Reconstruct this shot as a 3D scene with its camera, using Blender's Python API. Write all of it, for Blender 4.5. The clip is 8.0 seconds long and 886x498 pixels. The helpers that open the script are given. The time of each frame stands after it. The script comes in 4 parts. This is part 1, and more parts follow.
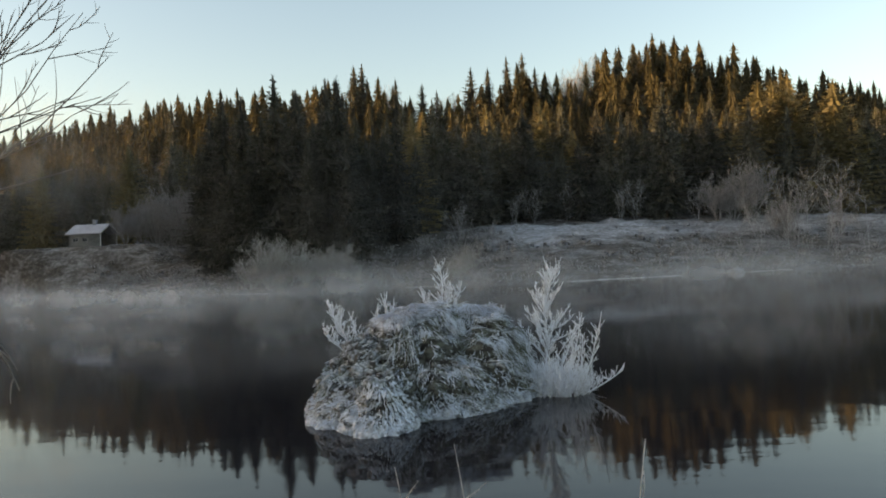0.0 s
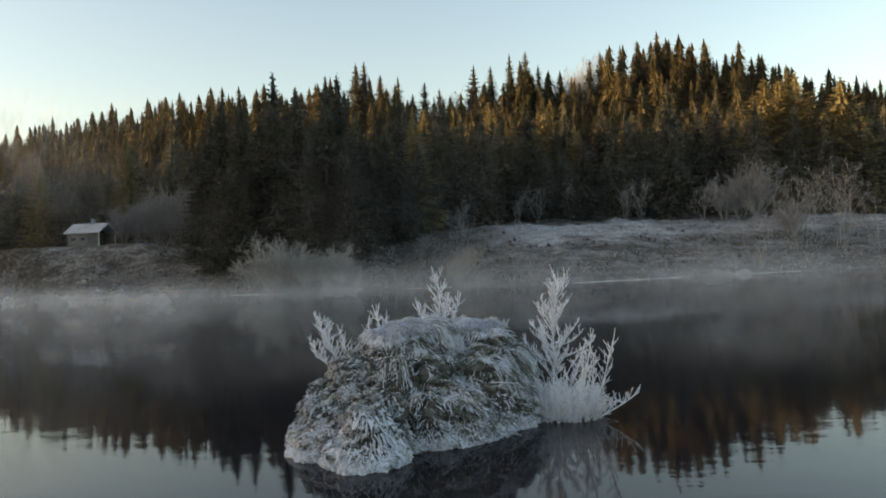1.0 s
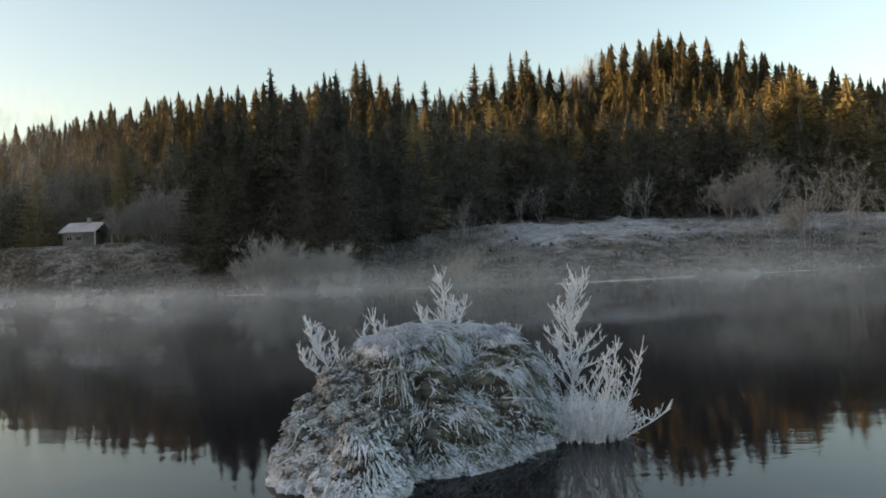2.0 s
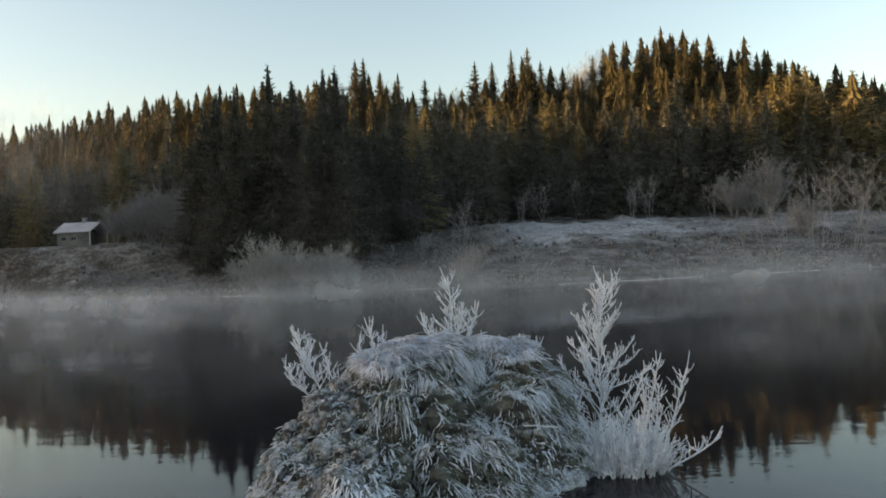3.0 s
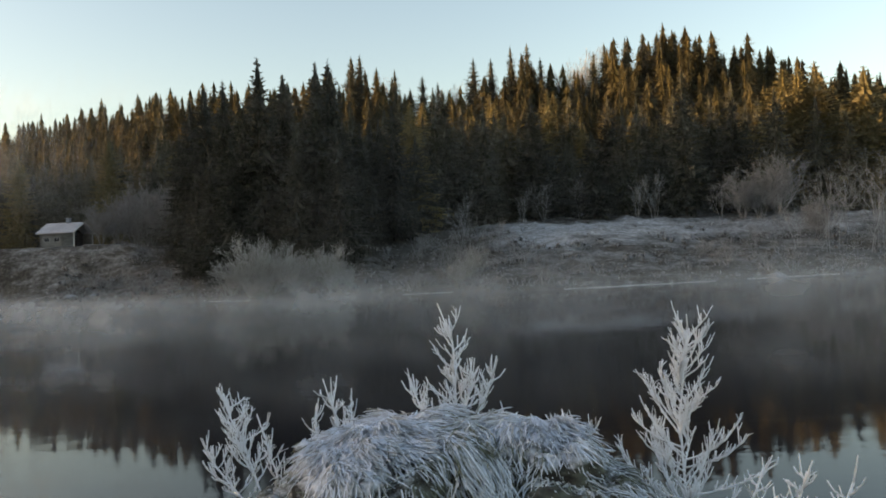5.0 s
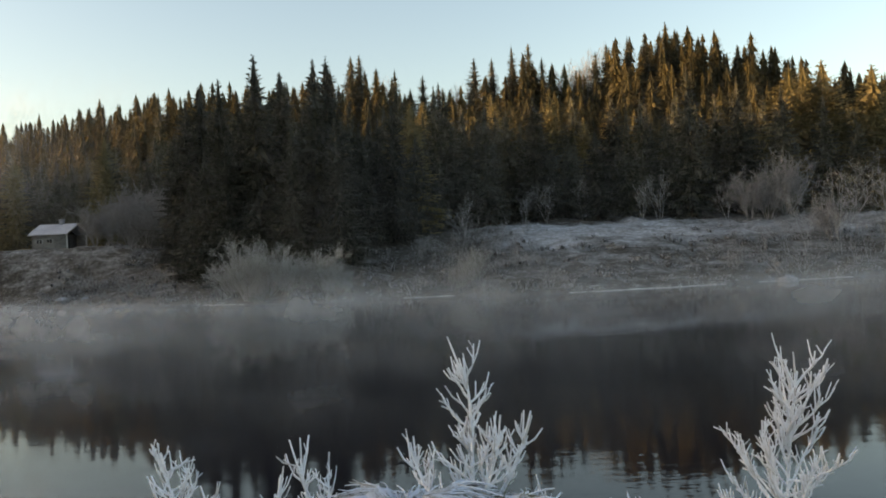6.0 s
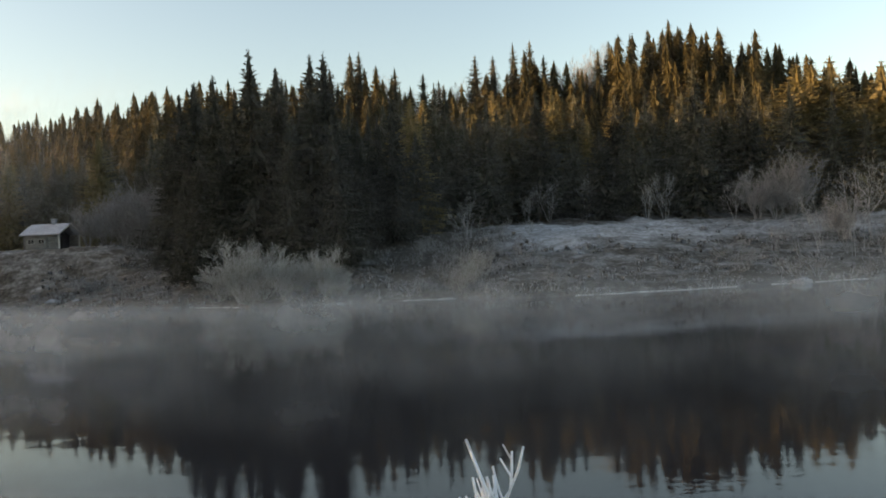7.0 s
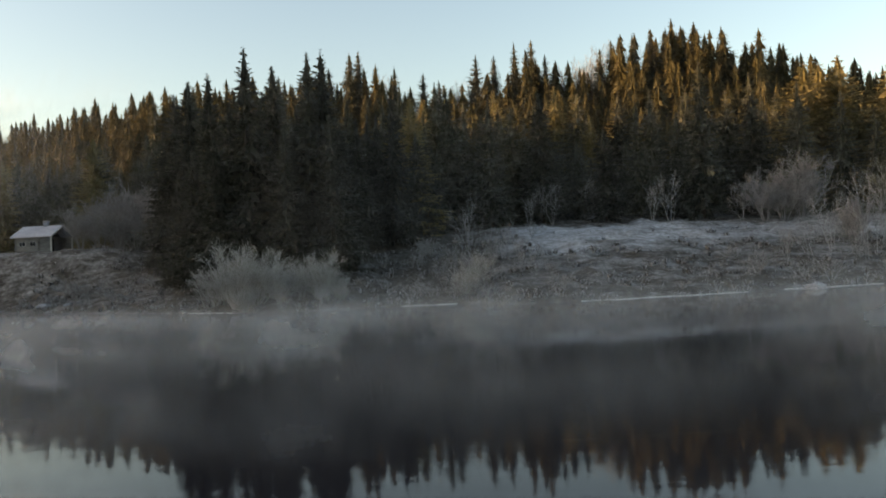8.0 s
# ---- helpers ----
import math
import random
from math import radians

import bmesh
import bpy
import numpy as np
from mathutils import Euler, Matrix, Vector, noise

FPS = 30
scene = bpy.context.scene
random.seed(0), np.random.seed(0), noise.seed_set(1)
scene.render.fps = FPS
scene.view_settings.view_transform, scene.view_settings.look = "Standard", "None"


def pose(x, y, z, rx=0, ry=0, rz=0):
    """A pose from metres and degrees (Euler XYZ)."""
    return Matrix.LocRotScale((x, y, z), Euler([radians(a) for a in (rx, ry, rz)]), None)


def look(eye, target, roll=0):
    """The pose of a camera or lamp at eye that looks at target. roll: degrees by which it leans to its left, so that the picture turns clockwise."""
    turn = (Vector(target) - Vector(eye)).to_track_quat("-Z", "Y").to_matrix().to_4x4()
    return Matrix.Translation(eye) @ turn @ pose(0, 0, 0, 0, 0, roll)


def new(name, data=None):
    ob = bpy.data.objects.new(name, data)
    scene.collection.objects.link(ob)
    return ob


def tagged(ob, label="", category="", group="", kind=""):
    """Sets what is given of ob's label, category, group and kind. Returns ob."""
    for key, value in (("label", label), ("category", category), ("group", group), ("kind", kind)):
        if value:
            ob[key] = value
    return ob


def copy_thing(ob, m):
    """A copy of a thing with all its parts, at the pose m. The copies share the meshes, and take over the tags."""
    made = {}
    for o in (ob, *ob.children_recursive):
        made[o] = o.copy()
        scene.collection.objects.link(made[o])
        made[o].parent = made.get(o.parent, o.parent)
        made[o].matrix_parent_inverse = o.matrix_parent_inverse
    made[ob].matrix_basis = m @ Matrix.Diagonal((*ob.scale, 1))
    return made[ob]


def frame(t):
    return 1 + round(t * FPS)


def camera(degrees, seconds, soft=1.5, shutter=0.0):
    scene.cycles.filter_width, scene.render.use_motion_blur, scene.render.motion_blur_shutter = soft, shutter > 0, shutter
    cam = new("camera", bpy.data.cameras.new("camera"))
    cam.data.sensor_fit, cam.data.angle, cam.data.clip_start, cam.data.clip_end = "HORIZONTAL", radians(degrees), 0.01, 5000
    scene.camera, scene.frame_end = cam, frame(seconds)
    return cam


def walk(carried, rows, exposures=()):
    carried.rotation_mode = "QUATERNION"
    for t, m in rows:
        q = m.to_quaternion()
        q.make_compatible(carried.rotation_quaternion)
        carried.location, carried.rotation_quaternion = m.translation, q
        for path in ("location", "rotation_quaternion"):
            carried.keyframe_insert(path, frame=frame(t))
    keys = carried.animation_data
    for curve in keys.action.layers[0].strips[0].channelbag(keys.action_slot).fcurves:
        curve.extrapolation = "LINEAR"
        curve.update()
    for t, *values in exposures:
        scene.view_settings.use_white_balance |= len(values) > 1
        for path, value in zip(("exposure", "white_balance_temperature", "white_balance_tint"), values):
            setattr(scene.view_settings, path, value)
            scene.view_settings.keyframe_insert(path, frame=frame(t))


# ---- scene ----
cam = camera(64.7, 8.0, soft=1.8)
# stops, kelvin, tint
EXPOSURES = [(0.0, 2.08, 7720, 16), (8.0, 2.08, 7720, 16)]
PATH = [
    (0, (0.757, -0.401, 2.589), (0.734, 1.599, 2.619), -2.7),
    (0.5, (0.845, 0.192, 2.74), (0.818, 2.192, 2.768), -2.6),
    (1, (0.851, 0.819, 2.771), (0.82, 2.818, 2.798), -2.6),
    (1.5, (0.831, 1.504, 2.746), (0.799, 3.504, 2.772), -2.6),
    (3, (0.629, 3.731, 2.784), (0.597, 5.731, 2.809), -2.7),
    (3.5, (0.621, 4.644, 2.806), (0.591, 6.644, 2.83), -2.7),
    (4, (0.611, 5.51, 2.883), (0.584, 7.51, 2.906), -2.7),
    (4.5, (0.607, 6.336, 3.013), (0.581, 8.335, 3.035), -2.7),
    (6, (0.47, 9.006, 3.181), (0.444, 11.005, 3.208), -2.7),
    (6.5, (0.442, 10.037, 3.297), (0.413, 12.037, 3.323), -2.7),
    (7, (0.392, 11.024, 3.354), (0.365, 13.024, 3.379), -2.7),
    (7.5, (0.382, 11.975, 3.479), (0.354, 13.975, 3.503), -2.7),
    (8, (0.313, 12.926, 3.618), (0.286, 14.926, 3.645), -2.7),
]
walk(cam, [(t, look(eye, target, roll)) for t, eye, target, roll in PATH], EXPOSURES)

# ---- world, sun, exposure ----
SUN_FROM = Vector((-0.983, -0.184, 0.0)).normalized()
SUN_ELEV = radians(4.6)

world = bpy.data.worlds.new("sky")
scene.world = world
world.use_nodes = True
wn = world.node_tree.nodes
sky = wn.new("ShaderNodeTexSky")
sky.sky_type = "NISHITA"
sky.sun_disc = False
sky.sun_elevation = SUN_ELEV
sky.sun_rotation = math.atan2(SUN_FROM.x, SUN_FROM.y)
sky.altitude = 100.0
sky.air_density = 1.0
sky.dust_density = 2.2
sky.ozone_density = 1.38
wn["Background"].inputs["Strength"].default_value = 0.15
world.node_tree.links.new(sky.outputs["Color"], wn["Background"].inputs["Color"])

sun_data = bpy.data.lights.new("sun", "SUN")
sun_data.energy = 2.5
sun_data.color = (1.0, 0.65, 0.30)
sun_data.angle = radians(0.5)
sun = new("sun", sun_data)
sun_way = SUN_FROM * math.cos(SUN_ELEV) + Vector((0, 0, math.sin(SUN_ELEV)))
sun.matrix_world = look((-200, -100, 80), Vector((-200, -100, 80)) - sun_way)


# ---- materials ----
def material(name, rough=0.8, metal=0.0):
    m = bpy.data.materials.new(name)
    m.use_nodes = True
    b = m.node_tree.nodes["Principled BSDF"]
    b.inputs["Roughness"].default_value = rough
    b.inputs["Metallic"].default_value = metal
    return m, m.node_tree.nodes, m.node_tree.links, b


def noise_node(nodes, links, scale, detail=4.0, rough=0.55, coords="Object", stretch=None):
    tc = nodes.new("ShaderNodeTexCoord")
    n = nodes.new("ShaderNodeTexNoise")
    n.inputs["Scale"].default_value = scale
    n.inputs["Detail"].default_value = detail
    n.inputs["Roughness"].default_value = rough
    if stretch:
        mp = nodes.new("ShaderNodeMapping")
        mp.inputs["Scale"].default_value = stretch
        links.new(tc.outputs[coords], mp.inputs["Vector"])
        links.new(mp.outputs["Vector"], n.inputs["Vector"])
    else:
        links.new(tc.outputs[coords], n.inputs["Vector"])
    return n.outputs["Fac"]


def ramp(nodes, links, fac, stops):
    r = nodes.new("ShaderNodeValToRGB")
    els = r.color_ramp.elements
    while len(els) < len(stops):
        els.new(0.5)
    for e, (p, c) in zip(els, stops):
        e.position = p
        e.color = (*c, 1.0) if isinstance(c, tuple) else (c, c, c, 1.0)
    links.new(fac, r.inputs["Fac"])
    return r.outputs["Color"]


def blend(nodes, links, fac, a, b, kind="MIX"):
    mx = nodes.new("ShaderNodeMix")
    mx.data_type = "RGBA"
    mx.blend_type = kind
    for sock, v in ((mx.inputs[0], fac), (mx.inputs[6], a), (mx.inputs[7], b)):
        if isinstance(v, (int, float)):
            sock.default_value = v
        elif isinstance(v, tuple):
            sock.default_value = (*v, 1.0)
        else:
            links.new(v, sock)
    return mx.outputs[2]


def calc(nodes, links, op, a, b=0.0, clamp=False):
    mt = nodes.new("ShaderNodeMath")
    mt.operation = op
    mt.use_clamp = clamp
    for sock, v in zip(mt.inputs, (a, b)):
        if isinstance(v, (int, float)):
            sock.default_value = v
        else:
            links.new(v, sock)
    return mt.outputs[0]


def bump(nodes, links, shader, height, strength, distance):
    bp = nodes.new("ShaderNodeBump")
    bp.inputs["Strength"].default_value = strength
    bp.inputs["Distance"].default_value = distance
    links.new(height, bp.inputs["Height"])
    links.new(bp.outputs["Normal"], shader.inputs["Normal"])


def random_of(nodes, island=False):
    if island:
        return nodes.new("ShaderNodeNewGeometry").outputs["Random Per Island"]
    return nodes.new("ShaderNodeObjectInfo").outputs["Random"]


def needle_material(name, dark, light, frost_amount, own="", clear=0.28):
    """Spruce needles: olive green, varied tree by tree and spray by spray, dusted with hoarfrost."""
    m, n, l, b = material(name, 0.75)
    if own:
        tone = n.new("ShaderNodeAttribute")
        tone.attribute_name = own
        tree = tone.outputs["Fac"]
    else:
        tree = random_of(n)
    spray = random_of(n, True)
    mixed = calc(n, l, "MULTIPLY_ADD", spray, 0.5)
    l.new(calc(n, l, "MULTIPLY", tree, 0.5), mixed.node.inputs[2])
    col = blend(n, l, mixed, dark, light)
    patch = noise_node(n, l, 0.55, 3.0)
    fr = calc(n, l, "MULTIPLY", ramp(n, l, patch, [(0.42, 0.0), (0.72, 1.0)]), frost_amount)
    fr2 = calc(n, l, "MULTIPLY", ramp(n, l, spray, [(0.45, 0.0), (1.0, 1.0)]), frost_amount)
    fac = calc(n, l, "ADD", fr, fr2, True)
    col = blend(n, l, fac, col, (0.55, 0.57, 0.58))
    l.new(col, b.inputs["Base Color"])
    b.inputs["Specular IOR Level"].default_value = 0.25
    through_light = n.new("ShaderNodeBsdfTranslucent")
    l.new(col, through_light.inputs["Color"])
    both = n.new("ShaderNodeMixShader")
    both.inputs[0].default_value = clear
    l.new(b.outputs[0], both.inputs[1])
    l.new(through_light.outputs[0], both.inputs[2])
    l.new(both.outputs[0], n["Material Output"].inputs["Surface"])
    return m


def plain_material(name, c1, c2, scale, rough=0.85, bump_depth=0.0, stretch=None, detail=5.0):
    m, n, l, b = material(name, rough)
    fine = noise_node(n, l, scale, detail, 0.6, "Object", stretch)
    coarse = noise_node(n, l, scale * 0.13, 3.0)
    fac = calc(n, l, "MULTIPLY_ADD", fine, 0.7)
    l.new(calc(n, l, "MULTIPLY", coarse, 0.45), fac.node.inputs[2])
    l.new(ramp(n, l, fac, [(0.36, c1), (0.74, c2)]), b.inputs["Base Color"])
    if bump_depth:
        bump(n, l, b, fine, 0.7, bump_depth)
    return m


def frosted_material(name, frost, plant, share, island=True, patches=0.0):
    """Stalks and twigs under hoarfrost: mostly white crystals, some bare plant colour."""
    m, n, l, b = material(name, 0.9)
    rnd = random_of(n, island)
    grain = noise_node(n, l, 38.0, 3.0, 0.7)
    s = calc(n, l, "ADD", calc(n, l, "MULTIPLY", rnd, 0.6), calc(n, l, "MULTIPLY", grain, 0.4))
    if patches:
        wide = noise_node(n, l, 3.4, 3.0, 0.6)
        s = calc(n, l, "ADD", s, calc(n, l, "MULTIPLY", calc(n, l, "SUBTRACT", wide, 0.5), patches))
    fac = ramp(n, l, s, [(max(0.0, 0.62 - share * 0.62), 0.0), (min(1.0, 0.92 - share * 0.5), 1.0)])
    l.new(blend(n, l, fac, plant, frost), b.inputs["Base Color"])
    b.inputs["Subsurface Weight"].default_value = 0.0
    bump(n, l, b, grain, 0.6, 0.006)
    return m


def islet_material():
    """Matted moss, earth and dead grass under a broken crust of frost, coloured darker under ledges and in folds where
    shade falls.
    """
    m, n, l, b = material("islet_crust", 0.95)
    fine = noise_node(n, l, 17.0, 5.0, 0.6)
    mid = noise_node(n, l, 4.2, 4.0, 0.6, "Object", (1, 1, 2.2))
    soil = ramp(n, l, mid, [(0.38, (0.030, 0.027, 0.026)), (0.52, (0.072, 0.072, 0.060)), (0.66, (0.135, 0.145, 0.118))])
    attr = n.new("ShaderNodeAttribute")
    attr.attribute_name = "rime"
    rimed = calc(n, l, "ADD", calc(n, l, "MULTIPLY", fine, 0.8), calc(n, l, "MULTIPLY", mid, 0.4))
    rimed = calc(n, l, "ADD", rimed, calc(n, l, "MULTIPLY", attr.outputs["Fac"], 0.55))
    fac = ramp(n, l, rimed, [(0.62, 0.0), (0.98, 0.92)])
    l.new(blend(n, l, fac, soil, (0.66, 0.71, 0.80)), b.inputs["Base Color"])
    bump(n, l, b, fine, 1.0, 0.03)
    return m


M_NEEDLE = needle_material("spruce_needles", (0.024, 0.028, 0.019), (0.078, 0.078, 0.044), 0.14)
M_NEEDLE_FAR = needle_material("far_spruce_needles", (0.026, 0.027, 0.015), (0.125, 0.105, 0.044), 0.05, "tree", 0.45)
# lighter, yellower copy of the needles: gold of the low sun in the colour
M_NEEDLE_SUNLIT = needle_material("sunlit_spruce_needles", (0.11, 0.10, 0.045), (0.22, 0.18, 0.08), 0.08)
# darker copy of the needle colour for the stand by the water
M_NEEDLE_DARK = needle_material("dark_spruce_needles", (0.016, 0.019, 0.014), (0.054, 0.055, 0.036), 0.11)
M_BARK = plain_material("spruce_bark", (0.045, 0.036, 0.028), (0.13, 0.105, 0.085), 9.0, 0.9, 0.02, (1, 1, 0.25))
M_FROST_TWIG = frosted_material("frosted_twigs", (0.78, 0.81, 0.87), (0.30, 0.28, 0.26), 0.95)
M_FROST_GRASS = frosted_material("frosted_grass", (0.63, 0.68, 0.76), (0.115, 0.125, 0.090), 0.51, True, 1.6)
M_FROST_MAT = frosted_material("frosted_mat", (0.68, 0.73, 0.83), (0.22, 0.225, 0.21), 0.78, True, 0.5)
M_FROST_CRUST = frosted_material("frosted_crust", (0.60, 0.65, 0.70), (0.15, 0.172, 0.135), 0.78, True, 1.1)
M_FROST_PUFF = frosted_material("frost_puffs", (0.70, 0.75, 0.84), (0.30, 0.31, 0.30), 0.80, True, 0.4)
M_BANK_TWIG = frosted_material("bank_twigs", (0.36, 0.37, 0.39), (0.078, 0.075, 0.072), 0.54)
M_GREY_TWIG = frosted_material("grey_birch_twigs", (0.30, 0.30, 0.315), (0.095, 0.092, 0.092), 0.62)
M_PALE_TWIG = frosted_material("pale_bank_twigs", (0.50, 0.51, 0.52), (0.12, 0.11, 0.085), 0.62)
M_FAR_TWIG = frosted_material("far_bare_twigs", (0.25, 0.25, 0.26), (0.12, 0.108, 0.10), 0.5)
M_BANK_GRASS = frosted_material("bank_grass", (0.40, 0.41, 0.43), (0.11, 0.098, 0.080), 0.5)
M_SEDGE = frosted_material("sedge", (0.40, 0.40, 0.42), (0.050, 0.044, 0.040), 0.42)
M_NEAR_TWIG = plain_material("bare_twig", (0.09, 0.075, 0.065), (0.24, 0.21, 0.19), 30.0, 0.8)
M_DRY_STALK = plain_material("dry_stalk", (0.16, 0.145, 0.13), (0.42, 0.40, 0.38), 30.0, 0.8)
M_EARTH = islet_material()
M_LOG = plain_material("grey_log", (0.10, 0.095, 0.09), (0.30, 0.29, 0.28), 7.0, 0.85, 0.01, (0.15, 1, 1))
M_TRIM = plain_material("pale_paint", (0.42, 0.42, 0.41), (0.60, 0.60, 0.59), 12.0, 0.6)
M_DARK = plain_material("dark_timber", (0.018, 0.016, 0.014), (0.05, 0.045, 0.04), 8.0, 0.8)
M_ROOF = plain_material("frosted_roofing", (0.24, 0.25, 0.28), (0.42, 0.43, 0.48), 3.0, 0.8, 0.01)
M_ICE = plain_material("shore_ice", (0.24, 0.25, 0.25), (0.52, 0.54, 0.55), 2.0, 0.5)
M_STONE = plain_material("frosted_stone", (0.11, 0.12, 0.135), (0.34, 0.37, 0.42), 4.5, 0.85, 0.03)
M_CABLE = plain_material("cable", (0.05, 0.05, 0.05), (0.10, 0.10, 0.10), 3.0, 0.6)


def glass_material():
    m, n, l, b = material("window_glass", 0.08)
    b.inputs["Base Color"].default_value = (0.02, 0.022, 0.025, 1)
    b.inputs["Specular IOR Level"].default_value = 0.6
    return m


M_GLASS = glass_material()


def ground_material():
    """Frosted river bank: rimed field, brown grass and bare earth, forest floor further up."""
    m, n, l, b = material("bank_ground", 0.95)
    fine = noise_node(n, l, 2.2, 6.0, 0.65)
    mid = noise_node(n, l, 0.28, 4.0, 0.6)
    streak = noise_node(n, l, 0.6, 6.0, 0.68, "Object", (0.45, 1.4, 1.0))
    grass = ramp(n, l, fine, [(0.34, (0.030, 0.026, 0.024)), (0.54, (0.068, 0.063, 0.055)), (0.70, (0.15, 0.145, 0.135))])
    frost = ramp(n, l, fine, [(0.30, (0.20, 0.205, 0.205)), (0.70, (0.50, 0.52, 0.56))])
    attr = n.new("ShaderNodeAttribute")
    attr.attribute_name = "rime"
    w = calc(n, l, "ADD", attr.outputs["Fac"], calc(n, l, "MULTIPLY", calc(n, l, "SUBTRACT", streak, 0.52), 2.1))
    w = calc(n, l, "ADD", w, calc(n, l, "MULTIPLY", calc(n, l, "SUBTRACT", mid, 0.55), 0.6), True)
    l.new(blend(n, l, w, grass, frost), b.inputs["Base Color"])
    b.inputs["Specular IOR Level"].default_value = 0.2
    bump(n, l, b, fine, 0.8, 0.15)
    return m


def water_material():
    """Dark slow river: near mirror, faint swell, a wind-ruffled stretch towards the far bank."""
    m, n, l, b = material("river_water", 0.045)
    b.inputs["Base Color"].default_value = (0.013, 0.012, 0.015, 1)
    b.inputs["IOR"].default_value = 1.31
    swell = noise_node(n, l, 0.9, 2.0, 0.5, "Object", (0.8, 1.3, 1.0))
    fine = noise_node(n, l, 5.0, 2.0, 0.5, "Object", (0.7, 1.6, 1.0))
    gusts = ramp(n, l, noise_node(n, l, 0.09, 2.0), [(0.46, 0.06), (0.62, 0.28)])
    # a cat's-paw of wind beyond the islet
    tc = n.new("ShaderNodeTexCoord")
    mp = n.new("ShaderNodeMapping")
    mp.vector_type = "TEXTURE"
    mp.inputs["Location"].default_value = (5.8, 20.0, 0)
    mp.inputs["Rotation"].default_value = (0, 0, 0.25)
    mp.inputs["Scale"].default_value = (5.0, 3.4, 1.0)
    l.new(tc.outputs["Object"], mp.inputs["Vector"])
    ball = n.new("ShaderNodeTexGradient")
    ball.gradient_type = "SPHERICAL"
    l.new(mp.outputs["Vector"], ball.inputs["Vector"])
    paw = calc(n, l, "MULTIPLY", ramp(n, l, ball.outputs["Fac"], [(0.0, 0.0), (0.5, 1.0)]), ramp(n, l, noise_node(n, l, 0.5, 3.0, 0.6, "Object", (0.5, 1.5, 1.0)), [(0.45, 0.0), (0.62, 0.4)]))
    gusts = calc(n, l, "ADD", gusts, paw)
    h = calc(n, l, "ADD", calc(n, l, "MULTIPLY", swell, 0.75), calc(n, l, "MULTIPLY", fine, gusts))
    bp = n.new("ShaderNodeBump")
    bp.inputs["Strength"].default_value = 1.0
    bp.inputs["Distance"].default_value = 0.0055
    l.new(h, bp.inputs["Height"])
    l.new(bp.outputs["Normal"], b.inputs["Normal"])
    return m


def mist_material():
    """Thin river mist as translucent white on standing sheets: takes the sky's light, thickest close over the water."""
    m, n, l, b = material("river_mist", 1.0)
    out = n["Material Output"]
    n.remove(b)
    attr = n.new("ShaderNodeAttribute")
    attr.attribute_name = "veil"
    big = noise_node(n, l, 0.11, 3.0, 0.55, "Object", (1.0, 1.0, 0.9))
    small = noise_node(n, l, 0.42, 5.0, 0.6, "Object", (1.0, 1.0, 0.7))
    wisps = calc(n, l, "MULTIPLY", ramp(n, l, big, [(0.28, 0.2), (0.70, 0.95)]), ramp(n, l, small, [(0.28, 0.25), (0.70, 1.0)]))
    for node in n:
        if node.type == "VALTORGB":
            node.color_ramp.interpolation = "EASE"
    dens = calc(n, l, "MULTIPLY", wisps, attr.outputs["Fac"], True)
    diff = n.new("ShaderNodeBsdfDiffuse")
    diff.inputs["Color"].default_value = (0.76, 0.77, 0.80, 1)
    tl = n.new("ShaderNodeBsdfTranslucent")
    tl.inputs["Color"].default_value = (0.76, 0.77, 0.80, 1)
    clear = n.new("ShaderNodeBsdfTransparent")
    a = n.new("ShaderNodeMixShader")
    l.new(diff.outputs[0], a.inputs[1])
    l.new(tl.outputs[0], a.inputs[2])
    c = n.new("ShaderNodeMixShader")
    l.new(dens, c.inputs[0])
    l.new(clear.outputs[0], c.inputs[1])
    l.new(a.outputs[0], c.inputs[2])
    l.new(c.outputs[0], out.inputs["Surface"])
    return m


M_GROUND = ground_material()
M_WATER = water_material()
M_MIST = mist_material()


